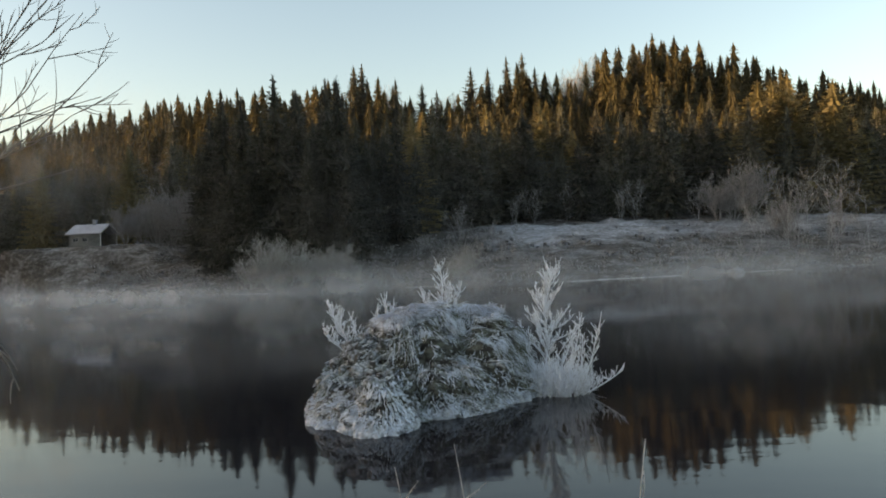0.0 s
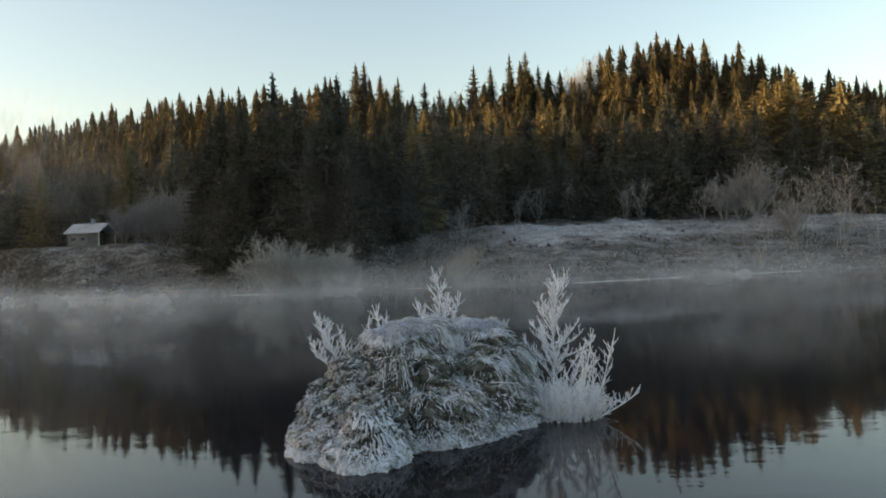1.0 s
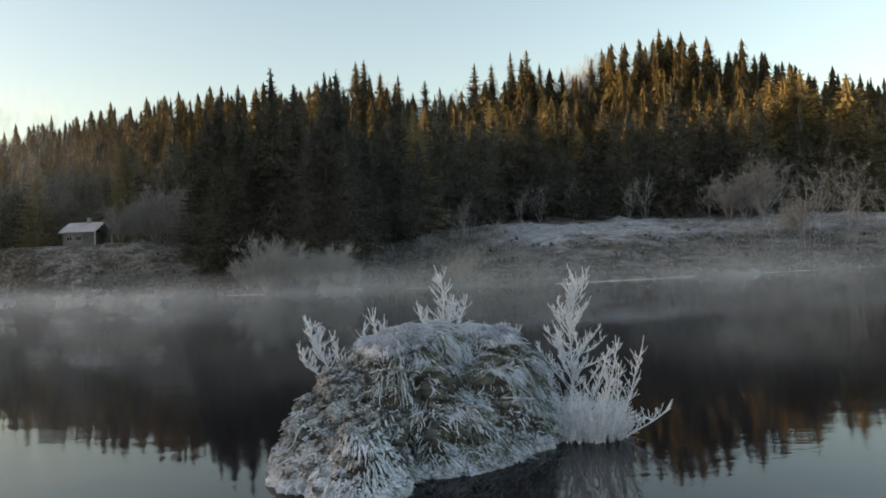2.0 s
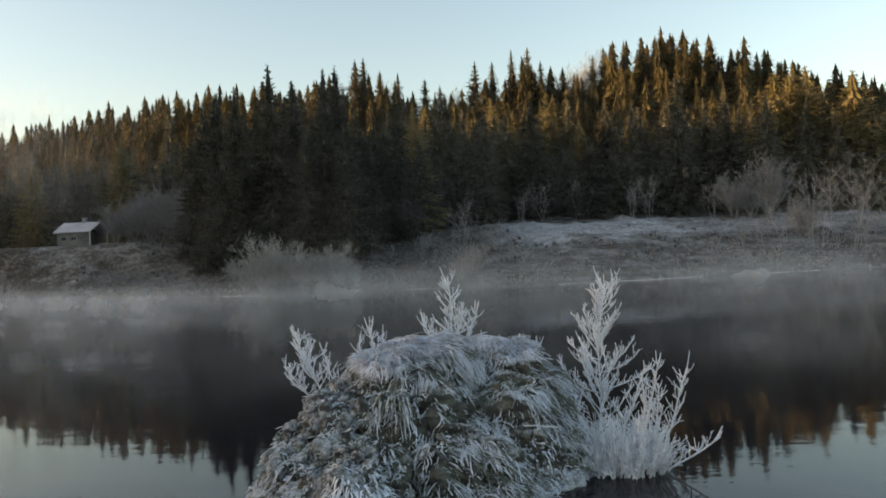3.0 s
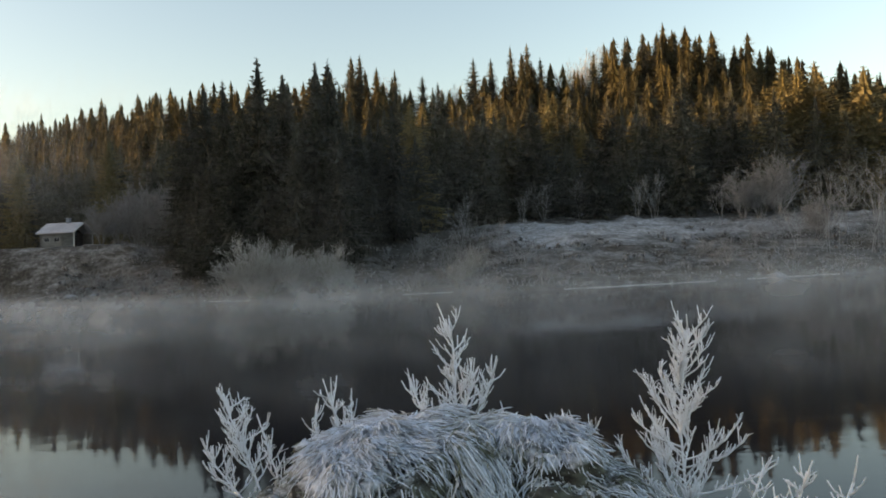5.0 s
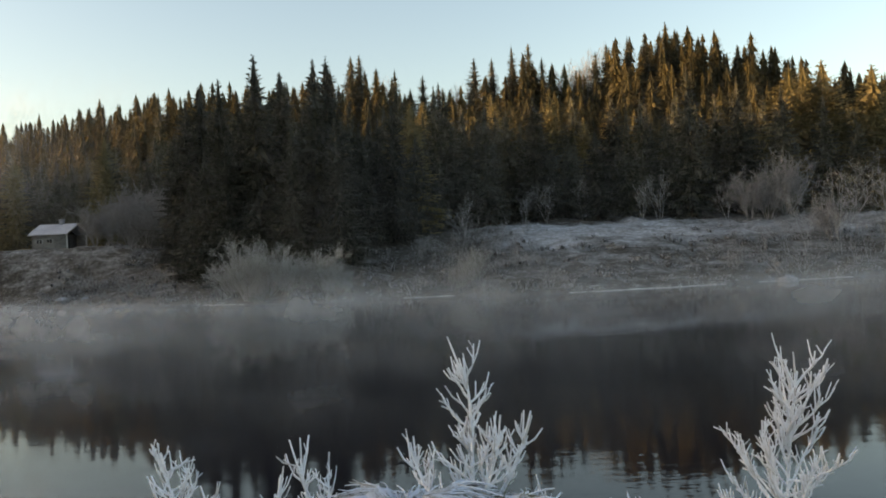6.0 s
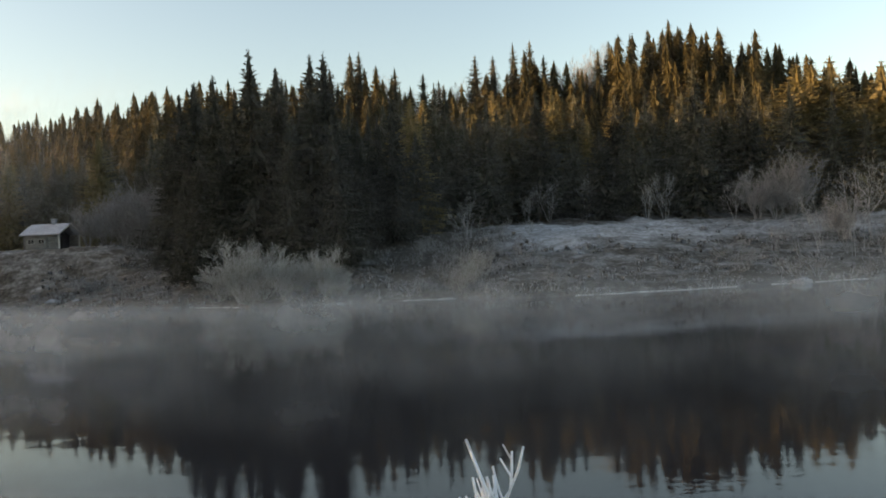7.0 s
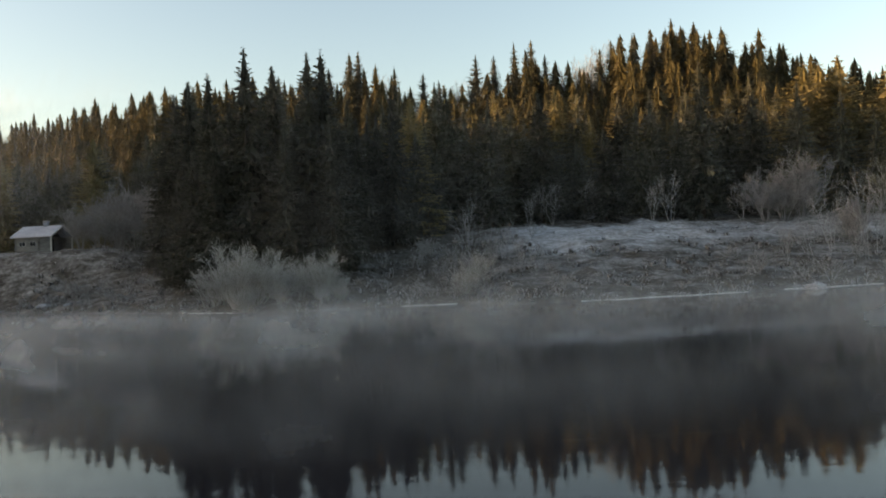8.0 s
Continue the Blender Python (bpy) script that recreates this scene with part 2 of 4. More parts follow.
# ---- mesh helpers ----
class Build:
    """Collects vertices and faces for one mesh."""

    def __init__(self):
        self.v, self.f = [], []

    def tube(self, pts, radii, sides=4):
        base = len(self.v)
        for i, p in enumerate(pts):
            a = pts[max(i - 1, 0)]
            c = pts[min(i + 1, len(pts) - 1)]
            d = (c - a).normalized()
            u = d.cross(Vector((0.31, 0.17, 0.93)) if abs(d.z) < 0.95 else Vector((1, 0.1, 0))).normalized()
            w = d.cross(u)
            for k in range(sides):
                ang = 2 * math.pi * k / sides
                self.v.append(p + (u * math.cos(ang) + w * math.sin(ang)) * radii[i])
        for i in range(len(pts) - 1):
            for k in range(sides):
                k2 = (k + 1) % sides
                self.f.append((base + i * sides + k, base + i * sides + k2, base + (i + 1) * sides + k2, base + (i + 1) * sides + k))
        top = base + (len(pts) - 1) * sides
        self.f.append(tuple(top + k for k in range(sides)))

    def tri(self, a, b, c):
        i = len(self.v)
        self.v += [a, b, c]
        self.f.append((i, i + 1, i + 2))

    def quad(self, a, b, c, d):
        i = len(self.v)
        self.v += [a, b, c, d]
        self.f.append((i, i + 1, i + 2, i + 3))

    def box(self, lo, hi, turn=None):
        i = len(self.v)
        for z in (lo[2], hi[2]):
            for x, y in ((lo[0], lo[1]), (hi[0], lo[1]), (hi[0], hi[1]), (lo[0], hi[1])):
                p = Vector((x, y, z))
                self.v.append(turn @ p if turn else p)
        for q in ((3, 2, 1, 0), (4, 5, 6, 7), (0, 1, 5, 4), (1, 2, 6, 5), (2, 3, 7, 6), (3, 0, 4, 7)):
            self.f.append(tuple(i + k for k in q))

    def mesh(self, name, mat, smooth=False):
        me = bpy.data.meshes.new(name)
        me.from_pydata([tuple(p) for p in self.v], [], self.f)
        me.materials.append(mat)
        if smooth:
            me.shade_smooth()
        me.update()
        return me


def part(name, build, mat, parent, label="", smooth=False):
    ob = new(name, build.mesh(name, mat, smooth))
    if parent is not None:
        ob.parent = parent
    if label:
        tagged(ob, label)
    return ob


def holder(name, label, category, place=(0, 0, 0), group="", kind=""):
    ob = new(name)
    ob.location = place
    return tagged(ob, label, category, group, kind)


# ---- the lie of the land ----
SHORE_X = (-400, -46, -37, -30, -23, -13, -6, 1.5, 5, 13, 27, 35, 400)
SHORE_Y = (330, 85.5, 80.5, 76, 72, 66.5, 68.0, 67.5, 64.3, 64.4, 67.0, 68.8, 150)


def shore(x):
    return float(np.interp(x, SHORE_X, SHORE_Y)) + 0.5 * noise.noise(Vector((x * 0.30, 3.1, 0))) + 0.25 * noise.noise(Vector((x * 1.1, 7.7, 0)))


def smoothstep(a, b, v):
    t = min(1.0, max(0.0, (v - a) / (b - a)))
    return t * t * (3 - 2 * t)


BANK_D = (0, 0.6, 3, 9, 20, 34, 2500)
BANK_Z = (0, 0.35, 0.9, 2.5, 5.4, 7.0, 7.0)
RISE_D = (34, 68, 84, 108, 120, 140, 200, 400, 2500)
RISE_K = (0, 0.14, 0.36, 0.86, 1.0, 0.98, 0.86, 0.6, 0.5)
CREST_X = (-250, -177, -146, -119, -96, -71, -52, -34, -23, -12, -5, 7, 20, 28, 36, 43, 55, 66, 80, 90, 106, 128, 145)
CREST_Z = (53, 54, 51, 51, 50, 46, 42, 41, 41, 33, 30, 33, 38, 35, 36, 43, 48, 47, 45, 43, 38, 34, 32)


def shade_ridge(x, y):
    """Unseen high ground upstream, added to keep the just-risen sun off the valley floor."""
    s = x * SUN_FROM.x + y * SUN_FROM.y
    across = x * SUN_FROM.y * -1.0 + y * SUN_FROM.x
    # crest raised and dipped by how far down the slopes sunlight should reach
    crest = 50.0 + 3.0 * smoothstep(-140, -155, across) - 8.0 * smoothstep(-178, -196, across) + 3.0 * noise.noise(Vector((x * 0.02, y * 0.02, 6.0)))
    return crest * smoothstep(150, 250, s)


def land(x, y):
    """Ground height in metres."""
    d = y - shore(x)
    lump = noise.noise(Vector((x * 0.11, y * 0.11, 1.3))) * 0.55 + noise.noise(Vector((x * 0.45, y * 0.45, 4.0))) * 0.42
    if d > 0:
        z = float(np.interp(d, BANK_D, BANK_Z))
        if d > 34:
            z += (float(np.interp(x, CREST_X, CREST_Z)) - 7.0) * float(np.interp(d, RISE_D, RISE_K))
        knoll = smoothstep(90.0, 96.0, y) * smoothstep(-30, -43, x) * smoothstep(118, 106, y) * smoothstep(-80, -62, x)
        z += (6.7 - z) * knoll * (1 if z < 6.7 else 0)
        z += lump * (1 - 0.7 * knoll) * smoothstep(1.0, 8.0, d) + 0.30 * noise.noise(Vector((x * 0.9, y * 1.2, 2))) * smoothstep(0.2, 2, d)
        return z
    near = 2.2 + 0.4 * noise.noise(Vector((x * 0.3, 0.5, 9.0)))
    if y < near:
        e = near - y
        z = float(np.interp(e, (0, 1.0, 5, 20, 60), (0.0, 0.25, 0.5, 1.2, 4.0))) + lump * 0.4 * smoothstep(0.5, 6, e)
        return z + shade_ridge(x, y)
    return -1.3 * smoothstep(0, 5, min(-d, y - near)) - 0.05 + shade_ridge(x, y)


def rime(x, y):
    """How white the frost lies: the open field is whitest."""
    d = y - shore(x)
    if d < 0:
        return 0.4
    ragged = d + 3.5 * noise.noise(Vector((x * 0.22, y * 0.35, 31)))
    fieldy = smoothstep(2, 10, x) * smoothstep(10, 17, ragged) * (1 - smoothstep(29, 34, d)) * (1 - 0.38 * smoothstep(20, 30, x))
    left = smoothstep(-24, -32, x) * smoothstep(0, 4, d) * (1 - smoothstep(14, 24, d)) * 0.18
    foot = 0.24 * smoothstep(1, 5, x) * smoothstep(1, 6, d) * (1 - smoothstep(14, 20, d))
    wood = smoothstep(28, 38, d)
    return max(0.02 + 0.80 * fieldy, 0.02 + left, foot) * (1 - wood) + 0.12 * wood


def spread(edges):
    out = []
    for a, b, step in edges:
        n = max(1, int(round((b - a) / step)))
        out += [a + (b - a) * i / n for i in range(n)]
    return out + [edges[-1][1]]


def build_ground():
    xs = spread([(-2500, -400, 150), (-400, -120, 20), (-120, -62, 4), (-62, 62, 0.8), (62, 130, 4), (130, 400, 20), (400, 2500, 150)])
    ys = spread([(-2500, -400, 150), (-400, -20, 12), (-20, 4, 1.5), (4, 60, 4), (60, 104, 0.7), (104, 260, 4), (260, 420, 16), (420, 2600, 150)])
    verts = [(x, y, land(x, y)) for y in ys for x in xs]
    w = len(xs)
    faces = [(j * w + i, j * w + i + 1, (j + 1) * w + i + 1, (j + 1) * w + i) for j in range(len(ys) - 1) for i in range(w - 1)]
    me = bpy.data.meshes.new("ground")
    me.from_pydata(verts, [], faces)
    me.materials.append(M_GROUND)
    me.attributes.new("rime", "FLOAT", "POINT").data.foreach_set("value", [rime(v[0], v[1]) for v in verts])
    me.shade_smooth()
    return tagged(new("ground", me), "frosted river bank, white field and wooded hillside ground", "ground", kind="structure")


def build_water():
    b = Build()
    b.quad(Vector((-2400, 0, 0)), Vector((2400, 0, 0)), Vector((2400, 900, 0)), Vector((-2400, 900, 0)))
    return tagged(part("water", b, M_WATER, None), "dark still river water mirroring forest and sky", "river", kind="structure")


build_ground()
build_water()


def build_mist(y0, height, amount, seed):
    """One bank of mist: a wavy translucent sheet standing across the river."""
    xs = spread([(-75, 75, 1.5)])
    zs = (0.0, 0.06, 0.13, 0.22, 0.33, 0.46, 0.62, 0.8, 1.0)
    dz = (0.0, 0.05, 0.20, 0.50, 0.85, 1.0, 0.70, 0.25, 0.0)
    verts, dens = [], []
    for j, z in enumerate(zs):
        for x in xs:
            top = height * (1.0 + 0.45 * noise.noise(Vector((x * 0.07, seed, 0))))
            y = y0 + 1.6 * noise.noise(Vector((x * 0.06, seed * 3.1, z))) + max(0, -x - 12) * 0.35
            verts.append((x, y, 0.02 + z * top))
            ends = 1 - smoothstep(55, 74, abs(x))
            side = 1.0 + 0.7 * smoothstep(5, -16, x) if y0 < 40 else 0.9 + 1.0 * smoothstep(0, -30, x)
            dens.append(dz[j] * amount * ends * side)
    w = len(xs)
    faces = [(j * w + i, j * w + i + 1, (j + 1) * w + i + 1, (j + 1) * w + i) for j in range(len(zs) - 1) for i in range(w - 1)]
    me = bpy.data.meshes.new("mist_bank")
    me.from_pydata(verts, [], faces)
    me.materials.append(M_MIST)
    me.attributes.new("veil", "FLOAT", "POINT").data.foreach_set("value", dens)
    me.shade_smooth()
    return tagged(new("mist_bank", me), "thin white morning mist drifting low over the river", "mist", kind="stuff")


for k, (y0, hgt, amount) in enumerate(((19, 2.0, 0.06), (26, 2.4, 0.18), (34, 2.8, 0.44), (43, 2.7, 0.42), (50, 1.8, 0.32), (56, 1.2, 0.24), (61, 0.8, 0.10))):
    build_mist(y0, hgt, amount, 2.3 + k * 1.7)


def build_haze(x0, x1, line, foot, top, amount, label):
    """A thin translucent sheet added as haze before the wood, to brighten it; line gives its distance, amount its
    thickness.
    """
    xs = spread([(x0, x1, 4)])
    rows = 12
    verts, dens = [], []
    for j in range(rows + 1):
        for x in xs:
            z = foot + (top(x) - foot) * j / rows
            verts.append((x, line(x) + 2 * noise.noise(Vector((x * 0.05, j * 0.3, 2))), z))
            ends = smoothstep(x0, x0 + 14, x) * smoothstep(x1, x1 - 14, x)
            dens.append(amount(x, j / rows) * ends * smoothstep(0, 0.12, j / rows) * smoothstep(1.0, 0.7, j / rows))
    w = len(xs)
    faces = [(j * w + i, j * w + i + 1, (j + 1) * w + i + 1, (j + 1) * w + i) for j in range(rows) for i in range(w - 1)]
    me = bpy.data.meshes.new("haze_bank")
    me.from_pydata(verts, [], faces)
    me.materials.append(M_MIST)
    me.attributes.new("veil", "FLOAT", "POINT").data.foreach_set("value", dens)
    me.shade_smooth()
    return tagged(new("haze_bank", me), label, "mist", kind="stuff")


# added sheet standing in for sun glare and haze over the left wood
build_haze(-150, -25, lambda x: 112 + 0.55 * (-40 - x), 5, lambda x: 36 + 0.12 * (-30 - x), lambda x, f: 0.30 * smoothstep(-36, -85, x) * smoothstep(0.1, 0.5, f), "translucent sheet added for sun glare and haze before the lit wood")
# added sheet that lifts the blacks of the shaded stand
build_haze(-75, 70, lambda x: float(np.interp(x, (-75, -30, -12, 0, 12, 70), (108, 80, 73.5, 76, 92, 96))), 1, lambda x: 27, lambda x, f: 0.10 * (1 - f) ** 1.5 * (1 - 0.4 * smoothstep(0, 20, x)), "translucent grey sheet added as haze to lift the dark spruces")


# ---- spruces ----
def spruce_parts(rng, h, width, whorls, boughs, sprays, core, hang=0.3):
    """Trunk and crown of a spruce of height h: whorls of boughs that rise at the top, droop below and turn up at the tip, each set with sprays."""
    trunk = Build()
    lean = Vector((rng.uniform(-0.012, 0.012) * h, rng.uniform(-0.012, 0.012) * h, 0))
    trunk.tube([Vector((0, 0, -0.4)), lean * 0.4 + Vector((0, 0, 0.4 * h)), lean + Vector((0, 0, 0.985 * h))], [0.011 * h, 0.008 * h, 0.0015 * h], 6)
    crown = Build()
    power = rng.uniform(0.72, 0.90)
    droop_all = rng.uniform(0.30, 0.52)
    skew, swell = rng.uniform(0, 6.283), rng.uniform(0, 6.283)
    size = (1.0 / sprays) ** 0.34

    def reach_at(q, az):
        lump = 1.0 + 0.13 * math.sin(q * 23 + swell) + 0.14 * math.sin(az + skew + q * 4) + 0.08 * math.sin(2 * az + skew)
        return width * h * ((1 - q) ** power) * lump * (0.78 + 0.22 * min(1, q * 7)) + 0.004 * h

    # the dim inner mass of twigs
    tiers = max(9, whorls // 2)
    for i in range(tiers):
        q = 0.02 + 0.93 * (i + rng.uniform(-0.2, 0.2)) / tiers if i else 0.02
        z = h * (0.05 + 0.94 * q)
        apex = lean * q + Vector((0, 0, min(z + 1.7 * 0.94 * h / tiers, 0.985 * h)))
        turn = rng.uniform(0, 6.283)
        ring = []
        for k in range(14):
            az = turn + 6.283 * k / 14
            r = reach_at(q, az) * core * (rng.uniform(0.7, 1.5) if k % 2 else rng.uniform(0.3, 0.7))
            ring.append(lean * q + Vector((math.cos(az) * r, math.sin(az) * r, z - (rng.uniform(0.1, 0.7) if k % 2 else 0.0) * r)))
        for k in range(14):
            crown.tri(apex, ring[k - 1], ring[k])

    for i in range(whorls):
        q = ((i + rng.uniform(0.1, 0.9)) / whorls) ** 0.94
        z = h * (0.045 + 0.945 * q)
        turn = rng.uniform(0, 6.283)
        strong = rng.uniform(0.86, 1.10)
        n = boughs if q < 0.85 else max(4, boughs - 2)
        for k in range(n):
            az = turn + 6.283 * (k + rng.uniform(-0.3, 0.3)) / n
            reach = reach_at(q, az) * strong * rng.uniform(0.78, 1.08)
            out = Vector((math.cos(az), math.sin(az), 0))
            side = Vector((-out.y, out.x, 0))
            tilt = 0.30 * smoothstep(0.62, 1.0, q) - droop_all * (1 - smoothstep(0.1, 0.8, q)) + rng.uniform(-0.12, 0.12)
            base = lean * q + Vector((0, 0, z + rng.uniform(-0.01, 0.01) * h))
            p1 = base + out * reach * 0.55 + Vector((0, 0, reach * tilt * 0.62))
            p2 = base + out * reach + Vector((0, 0, reach * (tilt * 0.82 + 0.07)))
            for j in range(sprays):
                f = 0.14 + 0.86 * (j + rng.random()) / sprays
                a = base.lerp(p1, f / 0.55) if f < 0.55 else p1.lerp(p2, (f - 0.55) / 0.45)
                sgn = 1 if j % 2 else -1
                ln = (reach * rng.uniform(0.26, 0.50) * (1.2 - 0.6 * f) + 0.012 * h * (1.15 - q)) * size * 1.75
                if rng.random() < hang:
                    tip = a + side * sgn * ln * rng.uniform(0, 0.4) + out * ln * rng.uniform(0, 0.35) - Vector((0, 0, ln * rng.uniform(0.5, 0.95)))
                    wd = (out * 0.8 + side * rng.uniform(-0.8, 0.8)) * ln * rng.uniform(0.14, 0.24)
                else:
                    tip = a + side * sgn * ln * rng.uniform(0.2, 0.85) + out * ln * rng.uniform(0.3, 0.9) + Vector((0, 0, ln * (0.25 * tilt - rng.uniform(-0.16, 0.34))))
                    wd = (out * 0.6 - side * sgn * 0.4 + Vector((0, 0, rng.uniform(-0.6, 0.6)))) * ln * rng.uniform(0.13, 0.24)
                crown.tri(a - wd, a + wd, tip)
            wd = side * reach * 0.05 + Vector((0, 0, 0.004 * h))
            crown.tri(p1 - wd, p1 + wd, p2 + (p2 - p1) * 0.12)
    tip0 = lean + Vector((0, 0, 0.95 * h))
    for k in range(4):
        az = k * 1.57
        o = Vector((math.cos(az), math.sin(az), 0)) * 0.006 * h
        crown.tri(tip0 + o, tip0 - o, lean + Vector((0, 0, h * rng.uniform(0.985, 1.0))))
    return trunk, crown


def spruce_master(seed, h, width, whorls, boughs, sprays, core, mat, label):
    rng = random.Random(seed)
    tree = holder("spruce_tree", label, "tree", (0, 0, -500), "spruces on the far bank")
    trunk, crown = spruce_parts(rng, h, width, whorls, boughs, sprays, core)
    part("trunk", trunk, M_BARK, tree)
    part("crown", crown, mat, tree)
    return tree


DARK_LABEL = "tall dark green spruce on the river bank, lightly frosted"
HILL_LABEL = "slender green spruce on the wooded hillside, frosted"
GOLD_LABEL = "hillside spruce with low-sun gold put into its needle colour"
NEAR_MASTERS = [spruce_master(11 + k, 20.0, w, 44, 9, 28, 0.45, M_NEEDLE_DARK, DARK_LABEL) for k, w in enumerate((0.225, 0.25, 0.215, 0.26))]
HILL_MASTERS = [spruce_master(31 + k, 20.0, w, 34, 9, 15, 0.40, M_NEEDLE, HILL_LABEL) for k, w in enumerate((0.205, 0.23, 0.25, 0.195, 0.265))]
GOLD_MASTERS = [spruce_master(51 + k, 20.0, w, 36, 9, 20, 0.38, M_NEEDLE_SUNLIT, GOLD_LABEL) for k, w in enumerate((0.25, 0.28))]
place_rng = random.Random(5)


def plant(master, x, y, tip=None, height=None, slim=1.0):
    z = land(x, y) - 0.15
    h = height if height else tip - z
    k = h / 20.0
    m = Matrix.Translation((x, y, z)) @ Matrix.Rotation(place_rng.uniform(0, 6.283), 4, "Z") @ Matrix.Diagonal((k * slim, k * slim, k, 1))
    ob = copy_thing(master, m)
    ob.matrix_basis = m
    return ob


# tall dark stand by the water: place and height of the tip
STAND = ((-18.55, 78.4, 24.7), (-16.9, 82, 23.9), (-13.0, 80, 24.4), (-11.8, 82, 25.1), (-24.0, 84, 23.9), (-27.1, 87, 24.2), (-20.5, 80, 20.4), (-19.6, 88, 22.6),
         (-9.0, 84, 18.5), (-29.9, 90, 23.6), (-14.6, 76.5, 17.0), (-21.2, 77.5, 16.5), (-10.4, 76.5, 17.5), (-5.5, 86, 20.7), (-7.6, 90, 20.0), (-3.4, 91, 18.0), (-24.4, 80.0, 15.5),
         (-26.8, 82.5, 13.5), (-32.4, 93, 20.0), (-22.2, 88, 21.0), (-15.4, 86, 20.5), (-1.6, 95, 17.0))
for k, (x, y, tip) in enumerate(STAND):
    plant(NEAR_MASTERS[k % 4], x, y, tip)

# single trees that stand out on the slope and the skyline
MARKED = ((-22.4, 182, 54.9), (-20.6, 184, 55.6), (-16.1, 180, 51.1), (-11.5, 178, 49.9), (-5.0, 186, 50.1), (-0.9, 190, 49.2), (8.0, 182, 52.7), (12.6, 184, 53.0),
          (17.5, 183, 55.7), (21.5, 182, 55.8), (24.3, 180, 51.5), (38.7, 184, 53.3), (41.6, 185, 55.6), (46.9, 185, 57.0), (51.7, 186, 58.2), (55.6, 186, 58.2),
          (60.0, 187, 56.4), (75.7, 188, 54.4), (80.5, 190, 49.7), (86.1, 192, 52.5), (90.4, 192, 51.3), (95.0, 194, 51.2), (99.9, 194, 48.3), (-71, 182, 47.7), (-38, 119, 31.9), (-135.5, 230, 46.0))
for k, (x, y, tip) in enumerate(MARKED):
    plant(HILL_MASTERS[k % 5], x, y, tip)
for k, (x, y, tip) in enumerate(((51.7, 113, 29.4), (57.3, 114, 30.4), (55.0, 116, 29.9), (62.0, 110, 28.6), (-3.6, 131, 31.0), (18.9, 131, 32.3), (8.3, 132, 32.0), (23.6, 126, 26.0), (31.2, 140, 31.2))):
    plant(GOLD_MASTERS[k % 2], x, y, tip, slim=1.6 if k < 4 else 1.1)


def wood_edge(x):
    """Distance behind the waterline at which the closed forest begins."""
    return float(np.interp(x, (-80, -44, -34, -27, -4, 2, 10, 40, 60), (26, 30, 26, 18, 24, 33, 35, 34, 30)))


def forest():
    """Closed spruce forest up the hill: the front rows as single trees, the rest as one wood."""
    rng = random.Random(77)
    spots = []
    taken = {}
    for _ in range(15000):
        y = rng.uniform(84, 310)
        x = rng.uniform(-0.70 * y - 6, 0.66 * y + 6)
        d = y - shore(x)
        if d < wood_edge(x) or d > 130:
            continue
        if -54 < x < -42 and y < 108:
            continue
        gap = 3.9 if d < 60 else 2.9
        cell = (int(x // gap), int(y // gap))
        if any((cell[0] + a, cell[1] + b) in taken for a in (-1, 0, 1) for b in (-1, 0, 1) if abs(a) + abs(b) < 2):
            continue
        taken[cell] = 1
        spots.append((d - wood_edge(x), x, y))
    spots.sort()
    for i, (_, x, y) in enumerate(spots[:260]):
        m = HILL_MASTERS[rng.randrange(5)] if rng.random() < 0.93 else NEAR_MASTERS[rng.randrange(4)]
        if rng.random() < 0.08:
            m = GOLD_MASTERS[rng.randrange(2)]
        plant(m, x, y, height=rng.choice((rng.uniform(7, 12), rng.uniform(14, 21), rng.uniform(15, 19))), slim=rng.uniform(0.88, 1.3))
    wood = holder("far_forest", "dense spruce forest covering the hillside, tops in low sun", "forest", kind="stuff")
    kinds = [spruce_parts(random.Random(90 + k), 18.0, w, 20, 8, 5, 0.48, 0.25) for k, w in enumerate((0.225, 0.25, 0.27, 0.21, 0.235))]
    arrays = [(np.array([tuple(p) for p in c.v]), c.f) for _, c in kinds]
    verts, faces, tones, n = [], [], [], 0
    for _, x, y in spots[260:]:
        v, f = arrays[rng.randrange(5)]
        z = land(x, y) - 0.2
        k = rng.choice((rng.uniform(7, 11), rng.uniform(11, 17.5), rng.uniform(12, 15.5))) / 18.0
        a = rng.uniform(0, 6.283)
        girth = k * rng.uniform(0.9, 1.5)
        ca, sa = math.cos(a) * girth, math.sin(a) * girth
        verts.append(np.column_stack((v[:, 0] * ca - v[:, 1] * sa + x, v[:, 0] * sa + v[:, 1] * ca + y, v[:, 2] * k + z)))
        faces += [tuple(i + n for i in q) for q in f]
        n += len(v)
        tones.append(np.full(len(v), rng.random()))
    me = bpy.data.meshes.new("crown")
    me.from_pydata(np.concatenate(verts).tolist(), [], faces)
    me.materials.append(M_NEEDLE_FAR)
    me.attributes.new("tree", "FLOAT", "POINT").data.foreach_set("value", np.concatenate(tones))
    ob = tagged(new("crown", me), kind="stuff")
    ob.parent = wood
    return len(spots)


forest()


